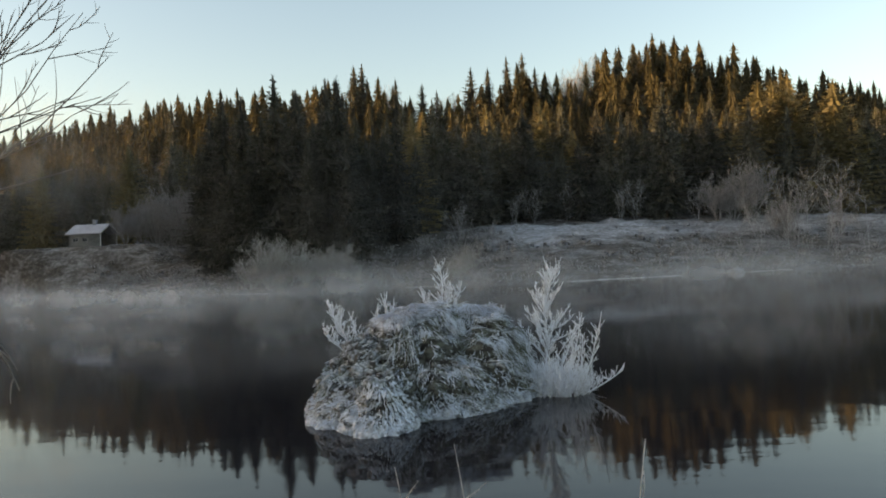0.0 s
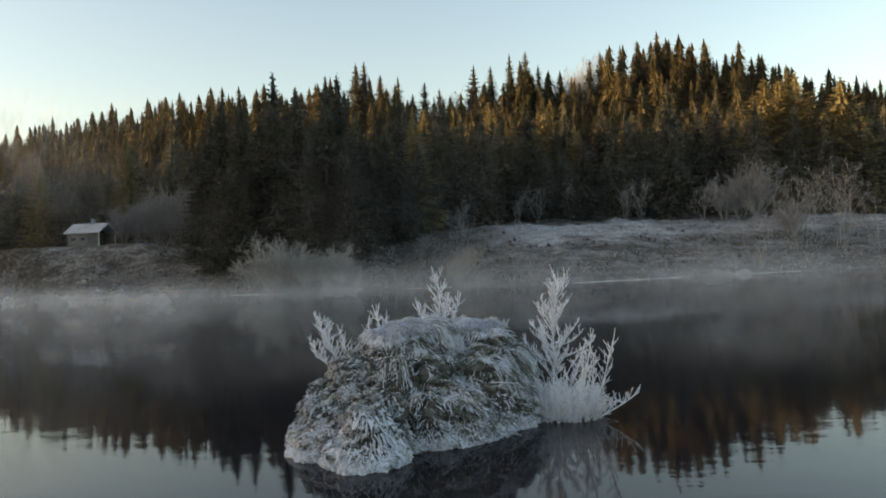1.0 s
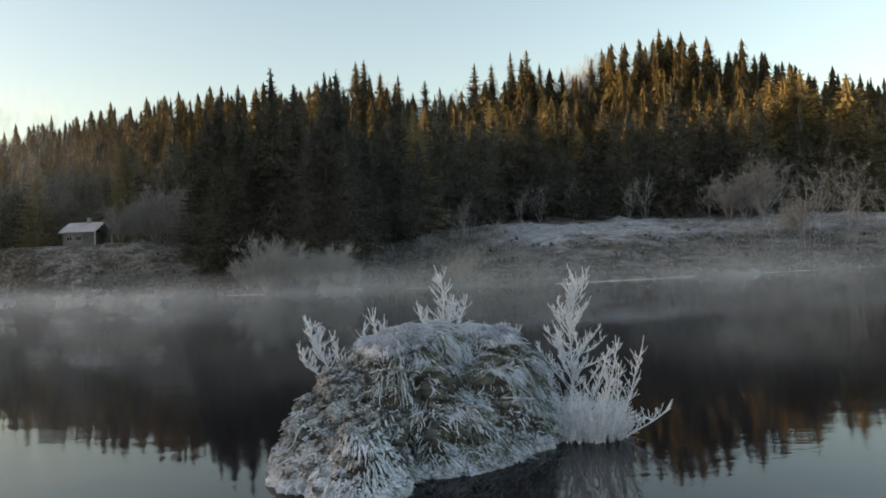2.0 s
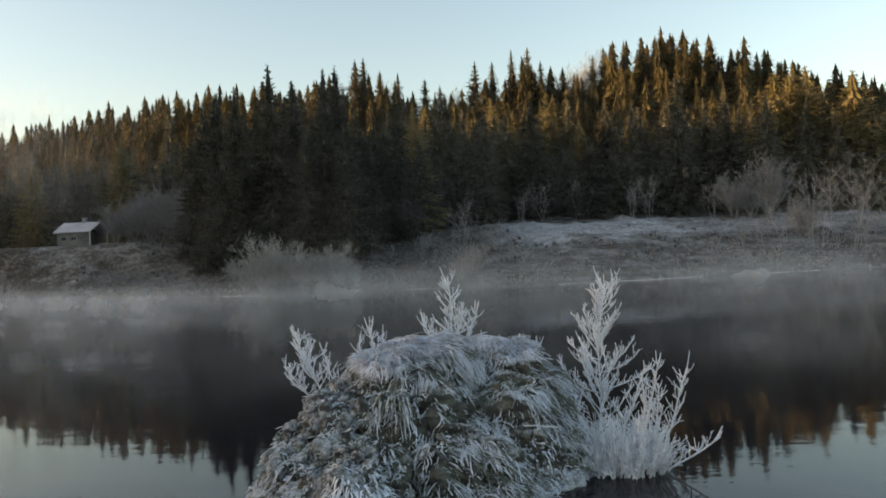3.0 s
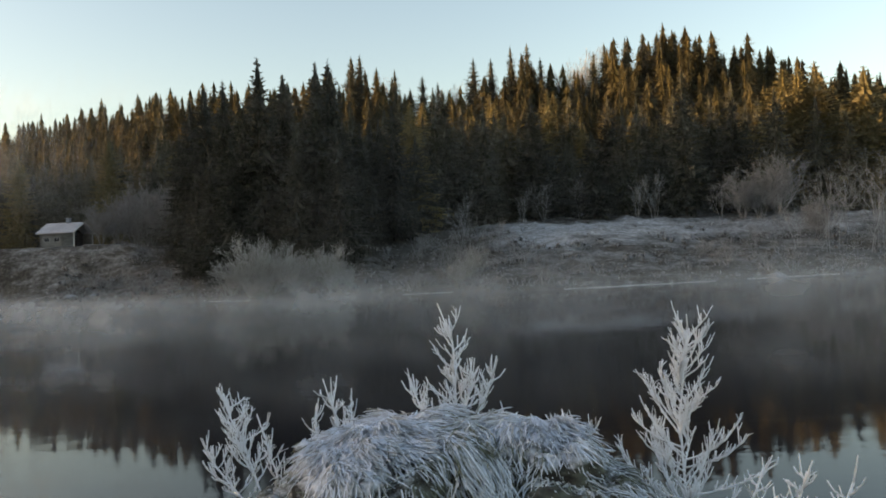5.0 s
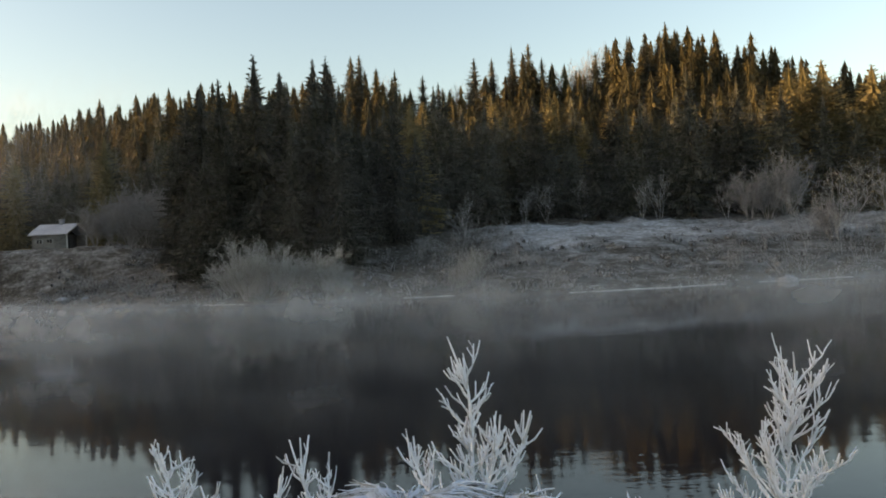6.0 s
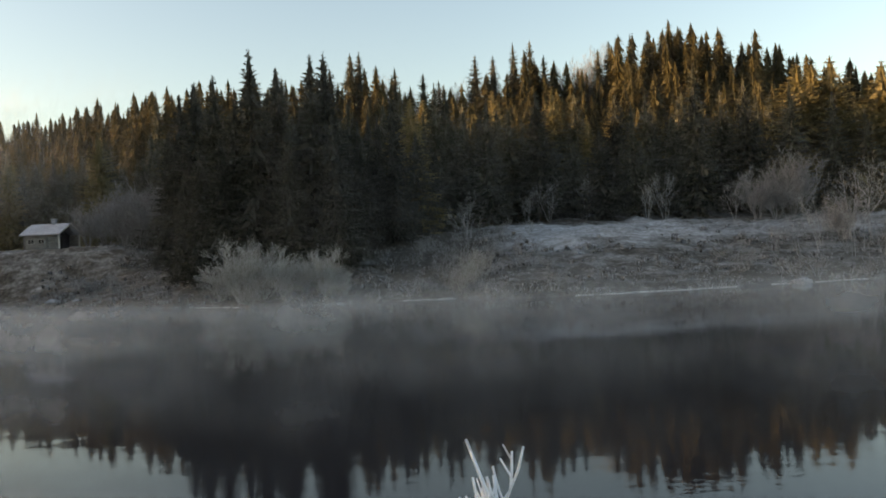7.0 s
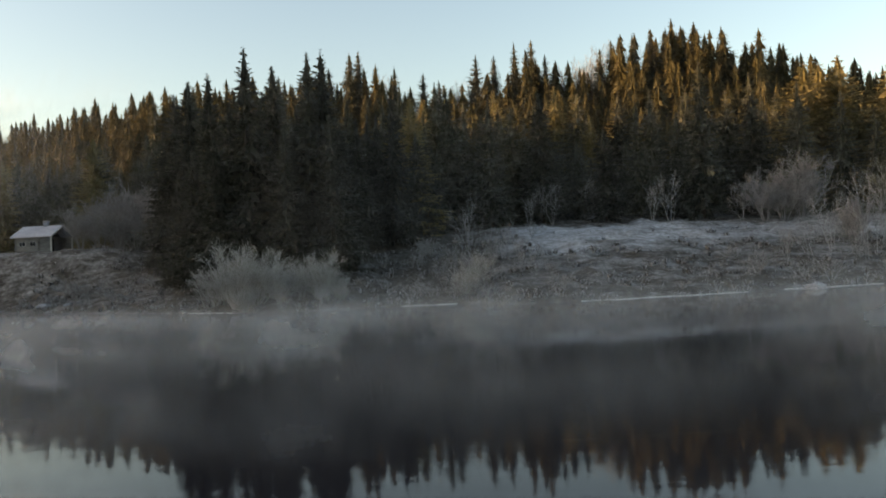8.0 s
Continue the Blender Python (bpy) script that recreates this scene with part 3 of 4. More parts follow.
# ---- bare frosted trees and bushes ----
def grow(build, rng, p, d, length, radius, depth, up=0.15, bend=0.35, kids=4, shrink=0.6, angle=0.7, sides=3, fine=0):
    """A bending twig with side twigs."""
    steps = 4 if depth > 0 or not fine else 2
    pts, radii = [p.copy()], [radius]
    q, way = p.copy(), d.normalized()
    for i in range(steps):
        way = (way + Vector((rng.uniform(-1, 1), rng.uniform(-1, 1), rng.uniform(-1, 1))) * bend * 0.35 + Vector((0, 0, up * 0.4))).normalized()
        q = q + way * (length / steps)
        pts.append(q.copy())
        radii.append(radius * (1 - 0.62 * (i + 1) / steps))
    build.tube(pts, radii, sides)
    if depth <= 0:
        for k in range(fine):
            f = rng.random() * steps * 0.999
            a = pts[int(f)].lerp(pts[int(f) + 1], f - int(f))
            w = (way + Vector((rng.uniform(-1, 1), rng.uniform(-1, 1), rng.uniform(-0.5, 1)))).normalized() * length * rng.uniform(0.25, 0.6)
            o = Vector((rng.uniform(-1, 1), rng.uniform(-1, 1), rng.uniform(-1, 1))).normalized() * radius * 0.9
            build.tri(a - o, a + o, a + w)
        return
    for k in range(kids):
        f = 0.22 + 0.75 * (k + rng.random() * 0.8) / kids
        i = min(int(f * steps), steps - 1)
        a = pts[i].lerp(pts[i + 1], f * steps - i)
        along = (pts[i + 1] - pts[i]).normalized()
        az = rng.uniform(0, 6.283)
        u = along.orthogonal().normalized()
        w = along.cross(u)
        sidew = u * math.cos(az) + w * math.sin(az)
        nd = along * math.cos(angle) + sidew * math.sin(angle)
        grow(build, rng, a, nd, length * shrink * rng.uniform(0.65, 1.1) * (1.15 - 0.5 * f), radius * 0.62, depth - 1, up, bend, kids, shrink, angle, sides, fine)


def bush_master(seed, h, stems, spreadout, radius, depth, kids, fine, mat, name, label, category, group):
    rng = random.Random(seed)
    bush = holder(name, label, category, (0, 0, -500), group)
    wood = Build()
    for s in range(stems):
        az = s * 2.4 + rng.uniform(-0.4, 0.4)
        tilt = spreadout * rng.uniform(0.2, 1.0)
        d = Vector((math.cos(az) * tilt, math.sin(az) * tilt, 1.0))
        p = Vector((math.cos(az), math.sin(az), 0)) * 0.05 * h * rng.random() + Vector((0, 0, -0.1))
        grow(wood, rng, p, d, h * rng.uniform(0.62, 0.95), radius, depth, 0.12, 0.35, kids, 0.5, 0.65, 3, fine)
    part("branch_work", wood, mat, bush, "", False)
    return bush


BUSH = [bush_master(201 + k, 4.0, 20, 0.95, 0.02, 2, 6, 22, M_PALE_TWIG, "willow_bush", "bare grey willow bush dusted with hoarfrost on the bank", "bush", "frosted bushes") for k in range(2)]
GREY_BUSH = [bush_master(261 + k, 4.0, 18, 0.70, 0.026, 2, 6, 18, M_GREY_TWIG, "willow_bush", "bare grey-brown willow bush at the field's edge", "bush", "frosted bushes") for k in range(2)]
SCRUB = [bush_master(221 + k, 2.0, 8, 1.0, 0.02, 2, 4, 9, M_BANK_TWIG, "scrub_bush", "low bare grey-brown scrub bush on the frosted bank", "bush", "bank scrub") for k in range(3)]
BIRCH = [bush_master(241 + k, 8.0, 3, 0.34, 0.045, 3, 5, 9, M_GREY_TWIG, "birch_tree", "bare young birch with frosted grey twigs", "tree", "bare birches") for k in range(3)]


PALE_BIRCH = [bush_master(281 + k, 8.0, 2, 0.22, 0.035, 3, 5, 7, M_BANK_TWIG, "birch_tree", "slim young birch with white-frosted crown", "tree", "bare birches") for k in range(3)]


def set_out(master, x, y, size, base_h, sink=0.1):
    k = size / base_h
    m = Matrix.Translation((x, y, land(x, y) - sink)) @ Matrix.Rotation(place_rng.uniform(0, 6.283), 4, "Z") @ Matrix.Scale(k, 4)
    ob = copy_thing(master, m)
    ob.matrix_basis = m
    return ob


for k, (x, y, s) in enumerate(((-17.5, 69.8, 5.6), (-15.6, 69.2, 5.0), (-13.6, 68.6, 3.4), (-19.8, 71.5, 3.6), (-10.6, 69.6, 4.2), (-10.2, 68.4, 1.7), (-8.8, 69.2, 1.6), (1.0, 69.0, 2.6), (2.2, 71, 3.2),
                               (-45.2, 98.0, 5.0), (-43.4, 99.0, 6.5), (-41.2, 99.5, 7.5), (-42.3, 101.5, 6.5), (-39.6, 100.5, 7.0), (-36.8, 99.5, 8.5), (-34.2, 98.5, 9.0), (-32.0, 97.0, 8.5), (38.5, 98.5, 6.0), (41.0, 99, 7.0), (43.5, 99.5, 8.0), (-9.4, 70.4, 2.2), (-12.2, 70.2, 3.0), (-16.4, 68.4, 2.6), (40.6, 84.0, 4.5))):
    set_out((GREY_BUSH if y > 72.5 else BUSH)[k % 2], x, y, s, 4.0)
for k, (x, y, s) in enumerate(((-31, 95, 8), (-37.2, 102, 9.5), (35.5, 98, 5.5), (25.0, 99, 6.0), (27.3, 99.5, 6.0), (13, 101, 6), (10, 100, 5), (18, 101, 5.5),
                               (34.3, 76, 7.0), (37.0, 75.5, 7.5), (39.5, 78, 8.0), (42, 77, 8.5), (44.5, 80, 9), (31.8, 74.5, 4.5), (29.0, 73.5, 3.8), (41, 73, 6.0),
                               (43.5, 84, 8), (46, 76, 8), (40.5, 82, 7), (47.5, 84, 9), (38.0, 72.5, 4.5), (36.0, 79, 5.5), (0.8, 76, 4.0), (3.6, 73, 3.6), (5.0, 78, 4.0), (2.2, 82, 4.5), (-0.5, 71, 3.2), (6.2, 75, 3.0), (1.8, 88, 5.0))):
    set_out((PALE_BIRCH if x > 31 and y < 90 else BIRCH)[k % 3], x, y, s, 8.0)
scrub_rng = random.Random(9)
for k in range(96):
    zone = scrub_rng.random()
    if zone < 0.45:
        x = scrub_rng.uniform(-46, -4)
        d = scrub_rng.uniform(0.5, 11)
        s = scrub_rng.uniform(0.8, 2.0)
    elif zone < 0.75:
        x = scrub_rng.uniform(-4, 9)
        d = scrub_rng.uniform(0.4, 22)
        s = scrub_rng.uniform(0.7, 2.2)
    else:
        x = scrub_rng.uniform(24, 48)
        d = scrub_rng.uniform(0.5, 14)
        s = scrub_rng.uniform(0.8, 2.4)
    set_out(SCRUB[k % 3], x, shore(x) + d, s, 2.0)


def ridge_trees():
    """Far bare birches and aspens standing close along the skyline."""
    rng = random.Random(15)
    b = Build()
    for k in range(190):
        x, tall = rng.choice(((rng.uniform(-17, 8), 14.5), (rng.uniform(-17, 8), 14.5), (rng.uniform(24, 42), 15.5)))
        y = rng.uniform(188, 214)
        base = Vector((x, y, land(x, y)))
        for s in range(2):
            grow(b, rng, base, Vector((rng.uniform(-0.10, 0.10), rng.uniform(-0.10, 0.10), 1)), tall * rng.uniform(0.7, 1.05), 0.07, 1, 0.25, 0.16, 9, 0.30, 0.42, 3, 9)
    return tagged(part("bare_ridge_trees", b, M_FAR_TWIG, None), "bare pale frosted trees along the hill crest", "trees", kind="stuff")


ridge_trees()


def bank_grass():
    """Frosted tussocks over bank and field."""
    rng = random.Random(21)
    b = Build()
    for _ in range(7000):
        x = rng.uniform(-48, 50)
        d = rng.random() ** 1.6 * 26 + 0.1
        y = shore(x) + d
        if -54 < x < -44 and y > 95:
            continue
        if x > 9 and d > 15 and rng.random() < 0.8:
            continue
        if noise.noise(Vector((x * 0.25, y * 0.4, 12))) < -0.02:
            continue
        h = rng.uniform(0.10, 0.34) * (1.5 if d < 1.5 else 1.0)
        p = Vector((x, y, land(x, y) - 0.03))
        for k in range(4):
            az = rng.uniform(0, 6.283)
            o = Vector((math.cos(az), math.sin(az), 0))
            s = Vector((-o.y, o.x, 0)) * h * 0.10
            q = p + o * h * 0.3
            b.tri(q - s, q + s, q + o * h * rng.uniform(0.2, 0.9) + Vector((0, 0, h * rng.uniform(0.5, 1.1))))
    return tagged(part("bank_grass", b, M_BANK_GRASS, None), "frosted yellow-brown grass tussocks on the bank", "grass", kind="stuff")


bank_grass()


def bank_tussocks():
    """Larger sedge tussocks, brown with pale tips."""
    rng = random.Random(33)
    b = Build()
    for _ in range(2600):
        x = rng.uniform(-48, 48)
        d = rng.uniform(0.3, 22)
        y = shore(x) + d
        if noise.noise(Vector((x * 0.18, y * 0.3, 41))) < -0.05 or (-54 < x < -43 and y > 93) or (x > 8 and d > 15 and rng.random() < 0.9):
            continue
        h = rng.uniform(0.25, 0.75)
        p = Vector((x, y, land(x, y) - 0.05))
        for k in range(13):
            az = rng.uniform(0, 6.283)
            o = Vector((math.cos(az), math.sin(az), 0))
            s = Vector((-o.y, o.x, 0)) * h * 0.11
            q = p + o * h * rng.uniform(0.0, 0.35)
            m = q + o * h * rng.uniform(0.2, 0.5) + Vector((0, 0, h * rng.uniform(0.45, 0.8)))
            b.tri(q - s, q + s, m)
            b.tri(m - s * 0.5, m + s * 0.5, m + o * h * rng.uniform(0.2, 0.5) - Vector((0, 0, h * rng.uniform(-0.1, 0.3))))
    return tagged(part("sedge_tussocks", b, M_SEDGE, None), "brown sedge tussocks with frosted tips on the bank", "grass", kind="stuff")


bank_tussocks()


def shore_ice(x0, x1, width):
    """A thin white shelf of ice along the waterline."""
    n = int((x1 - x0) / 0.5)
    v, f = [], []
    for i in range(n + 1):
        x = x0 + (x1 - x0) * i / n
        y = shore(x)
        w = width * (0.7 + 0.5 * noise.noise(Vector((x * 0.8, 1, 5)))) * math.sin(math.pi * min(1, max(0.03, i / n * 6)) / 2)
        for dy, z in ((0.35, 0.02), (0.35, 0.07), (-w, 0.045), (-w - 0.03, 0.0)):
            v.append(Vector((x, y + dy, z)))
    for i in range(n):
        for k in range(3):
            f.append((i * 4 + k, i * 4 + k + 1, i * 4 + k + 5, i * 4 + k + 4))
    b = Build()
    b.v, b.f = v, f
    return tagged(part("ice_shelf", b, M_ICE, None, smooth=False), "thin white ice shelf along the water's edge", "ice", "shore ice")


shore_ice(9.5, 22.5, 0.26)
shore_ice(25.5, 34, 0.24)
shore_ice(-23, -17.5, 0.30)
shore_ice(-5, 0.5, 0.12)


def boulder(x, y, z, r, seed, label):
    bm = bmesh.new()
    bmesh.ops.create_icosphere(bm, subdivisions=3, radius=1.0)
    for vert in bm.verts:
        k = 1 + 0.34 * noise.noise(vert.co * 1.6 + Vector((seed, 0, 0))) + 0.20 * noise.noise(vert.co * 4 + Vector((seed, 3, 0)))
        vert.co = Vector((vert.co.x * r * 1.35 * k, vert.co.y * r * k, vert.co.z * r * 0.62 * k))
    me = bpy.data.meshes.new("boulder")
    bm.to_mesh(me)
    bm.free()
    me.materials.append(M_STONE)
    me.shade_smooth()
    ob = new("boulder", me)
    ob.location = (x, y, z)
    return tagged(ob, label, "rock", "shore boulders")


boulder(27.7, 66.4, 0.12, 0.6, 3.0, "rounded frost-white boulder at the waterline")
for k, (x, r) in enumerate(((-42.2, 0.5), (-38.8, 0.42))):
    boulder(x, shore(x) + 1.2 + 0.8 * (k % 2), land(x, shore(x) + 1.2) + 0.1, r, 5.0 + k, "frosted grey boulder low on the bank")


# ---- cabin ----
def build_cabin():
    gx, gy, gz = -50.6, 99.5, 6.84
    house = holder("cabin", "small grey log cabin with a pale frosted gable roof", "cabin", (gx, gy, gz - 0.3))
    house.scale = (0.9, 0.9, 0.9)
    wx, wy, wh = 2.2, 2.6, 2.25
    for k in range(9):
        z = 0.12 + 0.25 * k
        for sgn in (-1, 1):
            b = Build()
            b.tube([Vector((-wx - 0.2, sgn * wy, z)), Vector((wx + 0.2, sgn * wy, z))], [0.135, 0.135], 8)
            part("wall_log", b, M_LOG, house, smooth=True)
        b = Build()
        b.tube([Vector((-wx, -wy - 0.2, z + 0.12)), Vector((-wx, wy + 0.2, z + 0.12))], [0.135, 0.135], 8)
        part("wall_log", b, M_LOG, house, smooth=True)
        b = Build()
        b.tube([Vector((wx - 1.2, -wy - 0.2, z + 0.12)), Vector((wx - 1.2, wy + 0.2, z + 0.12))], [0.135, 0.135], 8)
        part("wall_log", b, M_LOG, house, smooth=True)
    rise = 1.45
    for sgn in (-1, 1):
        b = Build()
        y0, y1 = sgn * (wy + 0.5), 0.0
        z0, z1 = wh - 0.10, wh + rise
        lo = [Vector((-wx - 0.5, y0, z0)), Vector((wx + 0.6, y0, z0)), Vector((wx + 0.6, y1, z1)), Vector((-wx - 0.5, y1, z1))]
        hi = [p + Vector((0, 0, 0.16)) for p in lo]
        b.v = lo + hi
        b.f = [(0, 1, 2, 3), (7, 6, 5, 4), (0, 4, 5, 1), (1, 5, 6, 2), (2, 6, 7, 3), (3, 7, 4, 0)]
        roof = part("roof", b, M_ROOF, house, "frost-covered roofing")
        for x in (wx + 0.62, -wx - 0.56):
            f = Build()
            a = [Vector((x, y0, z0 - 0.04)), Vector((x, y0, z0 + 0.18)), Vector((x, y1, z1 + 0.18)), Vector((x, y1, z1 - 0.04))]
            f.v = a + [p + Vector((0.03, 0, 0)) for p in a]
            f.f = [(0, 1, 2, 3), (7, 6, 5, 4), (0, 4, 5, 1), (1, 5, 6, 2), (2, 6, 7, 3), (3, 7, 4, 0)]
            part("bargeboard", f, M_TRIM, roof)
    for x in (wx - 1.2, -wx):
        g = Build()
        g.v = [Vector((x, -wy, wh)), Vector((x, wy, wh)), Vector((x, 0, wh + rise - 0.05)), Vector((x - 0.1, -wy, wh)), Vector((x - 0.1, wy, wh)), Vector((x - 0.1, 0, wh + rise - 0.05))]
        g.f = [(0, 1, 2), (5, 4, 3), (0, 2, 5, 3), (1, 4, 5, 2), (0, 3, 4, 1)]
        part("gable", g, M_DARK, house)
    c = Build()
    c.box((0.2, -0.3, wh + rise - 0.4), (0.7, 0.25, wh + rise + 0.75))
    chimney = part("chimney", c, M_STONE, house, "squat frosted grey chimney")
    c = Build()
    c.box((0.12, -0.38, wh + rise + 0.752), (0.78, 0.33, wh + rise + 0.84))
    part("chimney_cap", c, M_ROOF, chimney)
    for y in (-wy, wy):
        p = Build()
        p.box((wx + 0.25, y - 0.08, 0), (wx + 0.41, y + 0.08, wh))
        part("porch_post", p, M_TRIM, house, "pale painted porch post")
    fl = Build()
    fl.box((-wx - 0.1, -wy - 0.1, -0.5), (wx + 0.5, wy + 0.1, 0.02))
    part("porch_floor", fl, M_DARK, house)
    d = Build()
    d.box((wx - 1.08, -0.5, 0.05), (wx - 1.02, 0.45, 1.95))
    part("door", d, M_DARK, house)
    for x in (-1.3, 0.15):
        wdw = Build()
        wdw.box((x - 0.40, -wy - 0.16, 1.00), (x + 0.40, -wy - 0.10, 1.60))
        win = part("window", wdw, M_TRIM, house)
        for x0, x1 in ((x - 0.36, x - 0.03), (x + 0.03, x + 0.36)):
            gl = Build()
            gl.box((x0, -wy - 0.20, 1.03), (x1, -wy - 0.17, 1.57))
            part("pane", gl, M_GLASS, win)
    return house


build_cabin()


# ---- small things at the wood's edge ----
def fallen_log():
    # log shape added for a pale strip, taken for snow, between the trees
    b = Build()
    x0, x1, y = -7.2, -3.2, 87.0
    pts = [Vector((x0 + (x1 - x0) * i / 5, y + 0.15 * math.sin(i), land(x0 + (x1 - x0) * i / 5, y) + 0.16)) for i in range(6)]
    b.tube(pts, [0.20, 0.19, 0.19, 0.18, 0.16, 0.14], 9)
    return tagged(part("fallen_log", b, M_STONE, None, smooth=True), "pale log added for a snowy strip at the wood's edge", "log")


fallen_log()


def marker_stake():
    x, y = -8.3, 80.0
    stake = holder("marker_stake", "thin wooden stake with a white painted top", "stake", (x, y, land(x, y)))
    b = Build()
    b.tube([Vector((0, 0, -0.2)), Vector((0, 0, 0.75))], [0.04, 0.035], 6)
    part("post", b, M_LOG, stake)
    t = Build()
    t.tube([Vector((0, 0, 0.75)), Vector((0, 0, 0.98)), Vector((0, 0, 1.0))], [0.075, 0.075, 0.03], 8)
    part("top", t, M_TRIM, stake, "white painted top")


marker_stake()


# ---- power line ----
def cable(z):
    b = Build()
    pts = [Vector((18 + i * 2.4, 103 + i * 0.3, land(30, 103) * 0 + z - 0.9 * math.sin(math.pi * i / 20))) for i in range(21)]
    b.tube(pts, [0.03] * 21, 4)
    return tagged(part("power_cable", b, M_CABLE, None), "thin dark overhead power cable before the forest", "cable", "power cables")


cable(15.6)
cable(14.9)


# ---- islet ----
LOBES = ((-0.10, 13.2, 1.32, 2.2, 1.69), (-0.85, 13.2, 0.95, 1.9, 1.10), (1.22, 13.3, 1.14, 1.6, 1.62), (0.42, 13.35, 1.10, 1.3, 1.66), (-0.80, 12.1, 1.10, 1.5, 1.10), (-0.50, 10.55, 0.60, 0.55, 0.62),
         (-1.05, 11.4, 0.68, 0.9, 0.42), (0.45, 12.1, 1.15, 1.15, 0.95), (1.3, 12.4, 0.50, 0.8, 0.7), (-0.35, 11.4, 0.7, 0.8, 0.72), (1.85, 13.3, 0.5, 0.7, 0.35))


def islet_height(x, y):
    total = 0.0
    for cx, cy, rx, ry, h in LOBES:
        r = math.hypot((x - cx) / rx, (y - cy) / (ry * 0.68 if y > cy and h > 1 else ry))
        if r < 1:
            total += (h * (1 - r ** 2.0) ** 0.80) ** 5
    z = total ** 0.2
    if z <= 0:
        return -0.4
    n = noise.noise(Vector((x * 1.6, y * 1.6, 3))) * 0.14 + noise.noise(Vector((x * 4.2, y * 4.2, 8))) * 0.14 + noise.noise(Vector((x * 9, y * 9, 2))) * 0.05
    n -= 0.13 * smoothstep(1.75, 1.45, z) * smoothstep(0.62, 1.0, 1 - 2.2 * abs(noise.noise(Vector((x * 2.1, y * 1.7, z * 1.5)))))
    ledge = 0.075 * math.sin(z * 13 + 3 * noise.noise(Vector((x, y, 1))))
    return z - 0.06 + n * smoothstep(0.05, 0.4, z) + ledge * smoothstep(0.2, 0.6, z)


def slope(x, y):
    """Direction of the islet's surface."""
    e = 0.05
    return Vector((islet_height(x - e, y) - islet_height(x + e, y), islet_height(x, y - e) - islet_height(x, y + e), 2 * e)).normalized()


def crust(x, y, z):
    """Folds and swellings of frozen moss and matted turf, proud of the mound below its smooth crown."""
    rough = smoothstep(1.62, 1.40, z)
    tilt = -3.6 * (x - 0.3) if x < 0.3 else 1.6 * (x - 0.3)
    fold = 1 - 2.4 * abs(noise.noise(Vector((x * 1.5 + z * 1.2, y * 1.7, z * 6.0 + tilt + 4))))
    knob = 1 - 2.2 * abs(noise.noise(Vector((x * 5.5, y * 5.5, z * 8.5 + tilt * 1.4))))
    grain = noise.noise(Vector((x * 15, y * 15, z * 20)))
    return rough * (0.11 * fold + 0.06 * knob + 0.030 * grain - 0.05)


LIPS = (1.36, 0.92, 0.50)


def lip_shift(ox, oy, lip):
    """How far a ledge climbs or sinks on its way round the islet."""
    return 0.34 * noise.noise(Vector((ox * 1.7, oy * 1.7, lip * 3))) + 0.12 * noise.noise(Vector((ox * 5, oy * 5, lip * 7)))


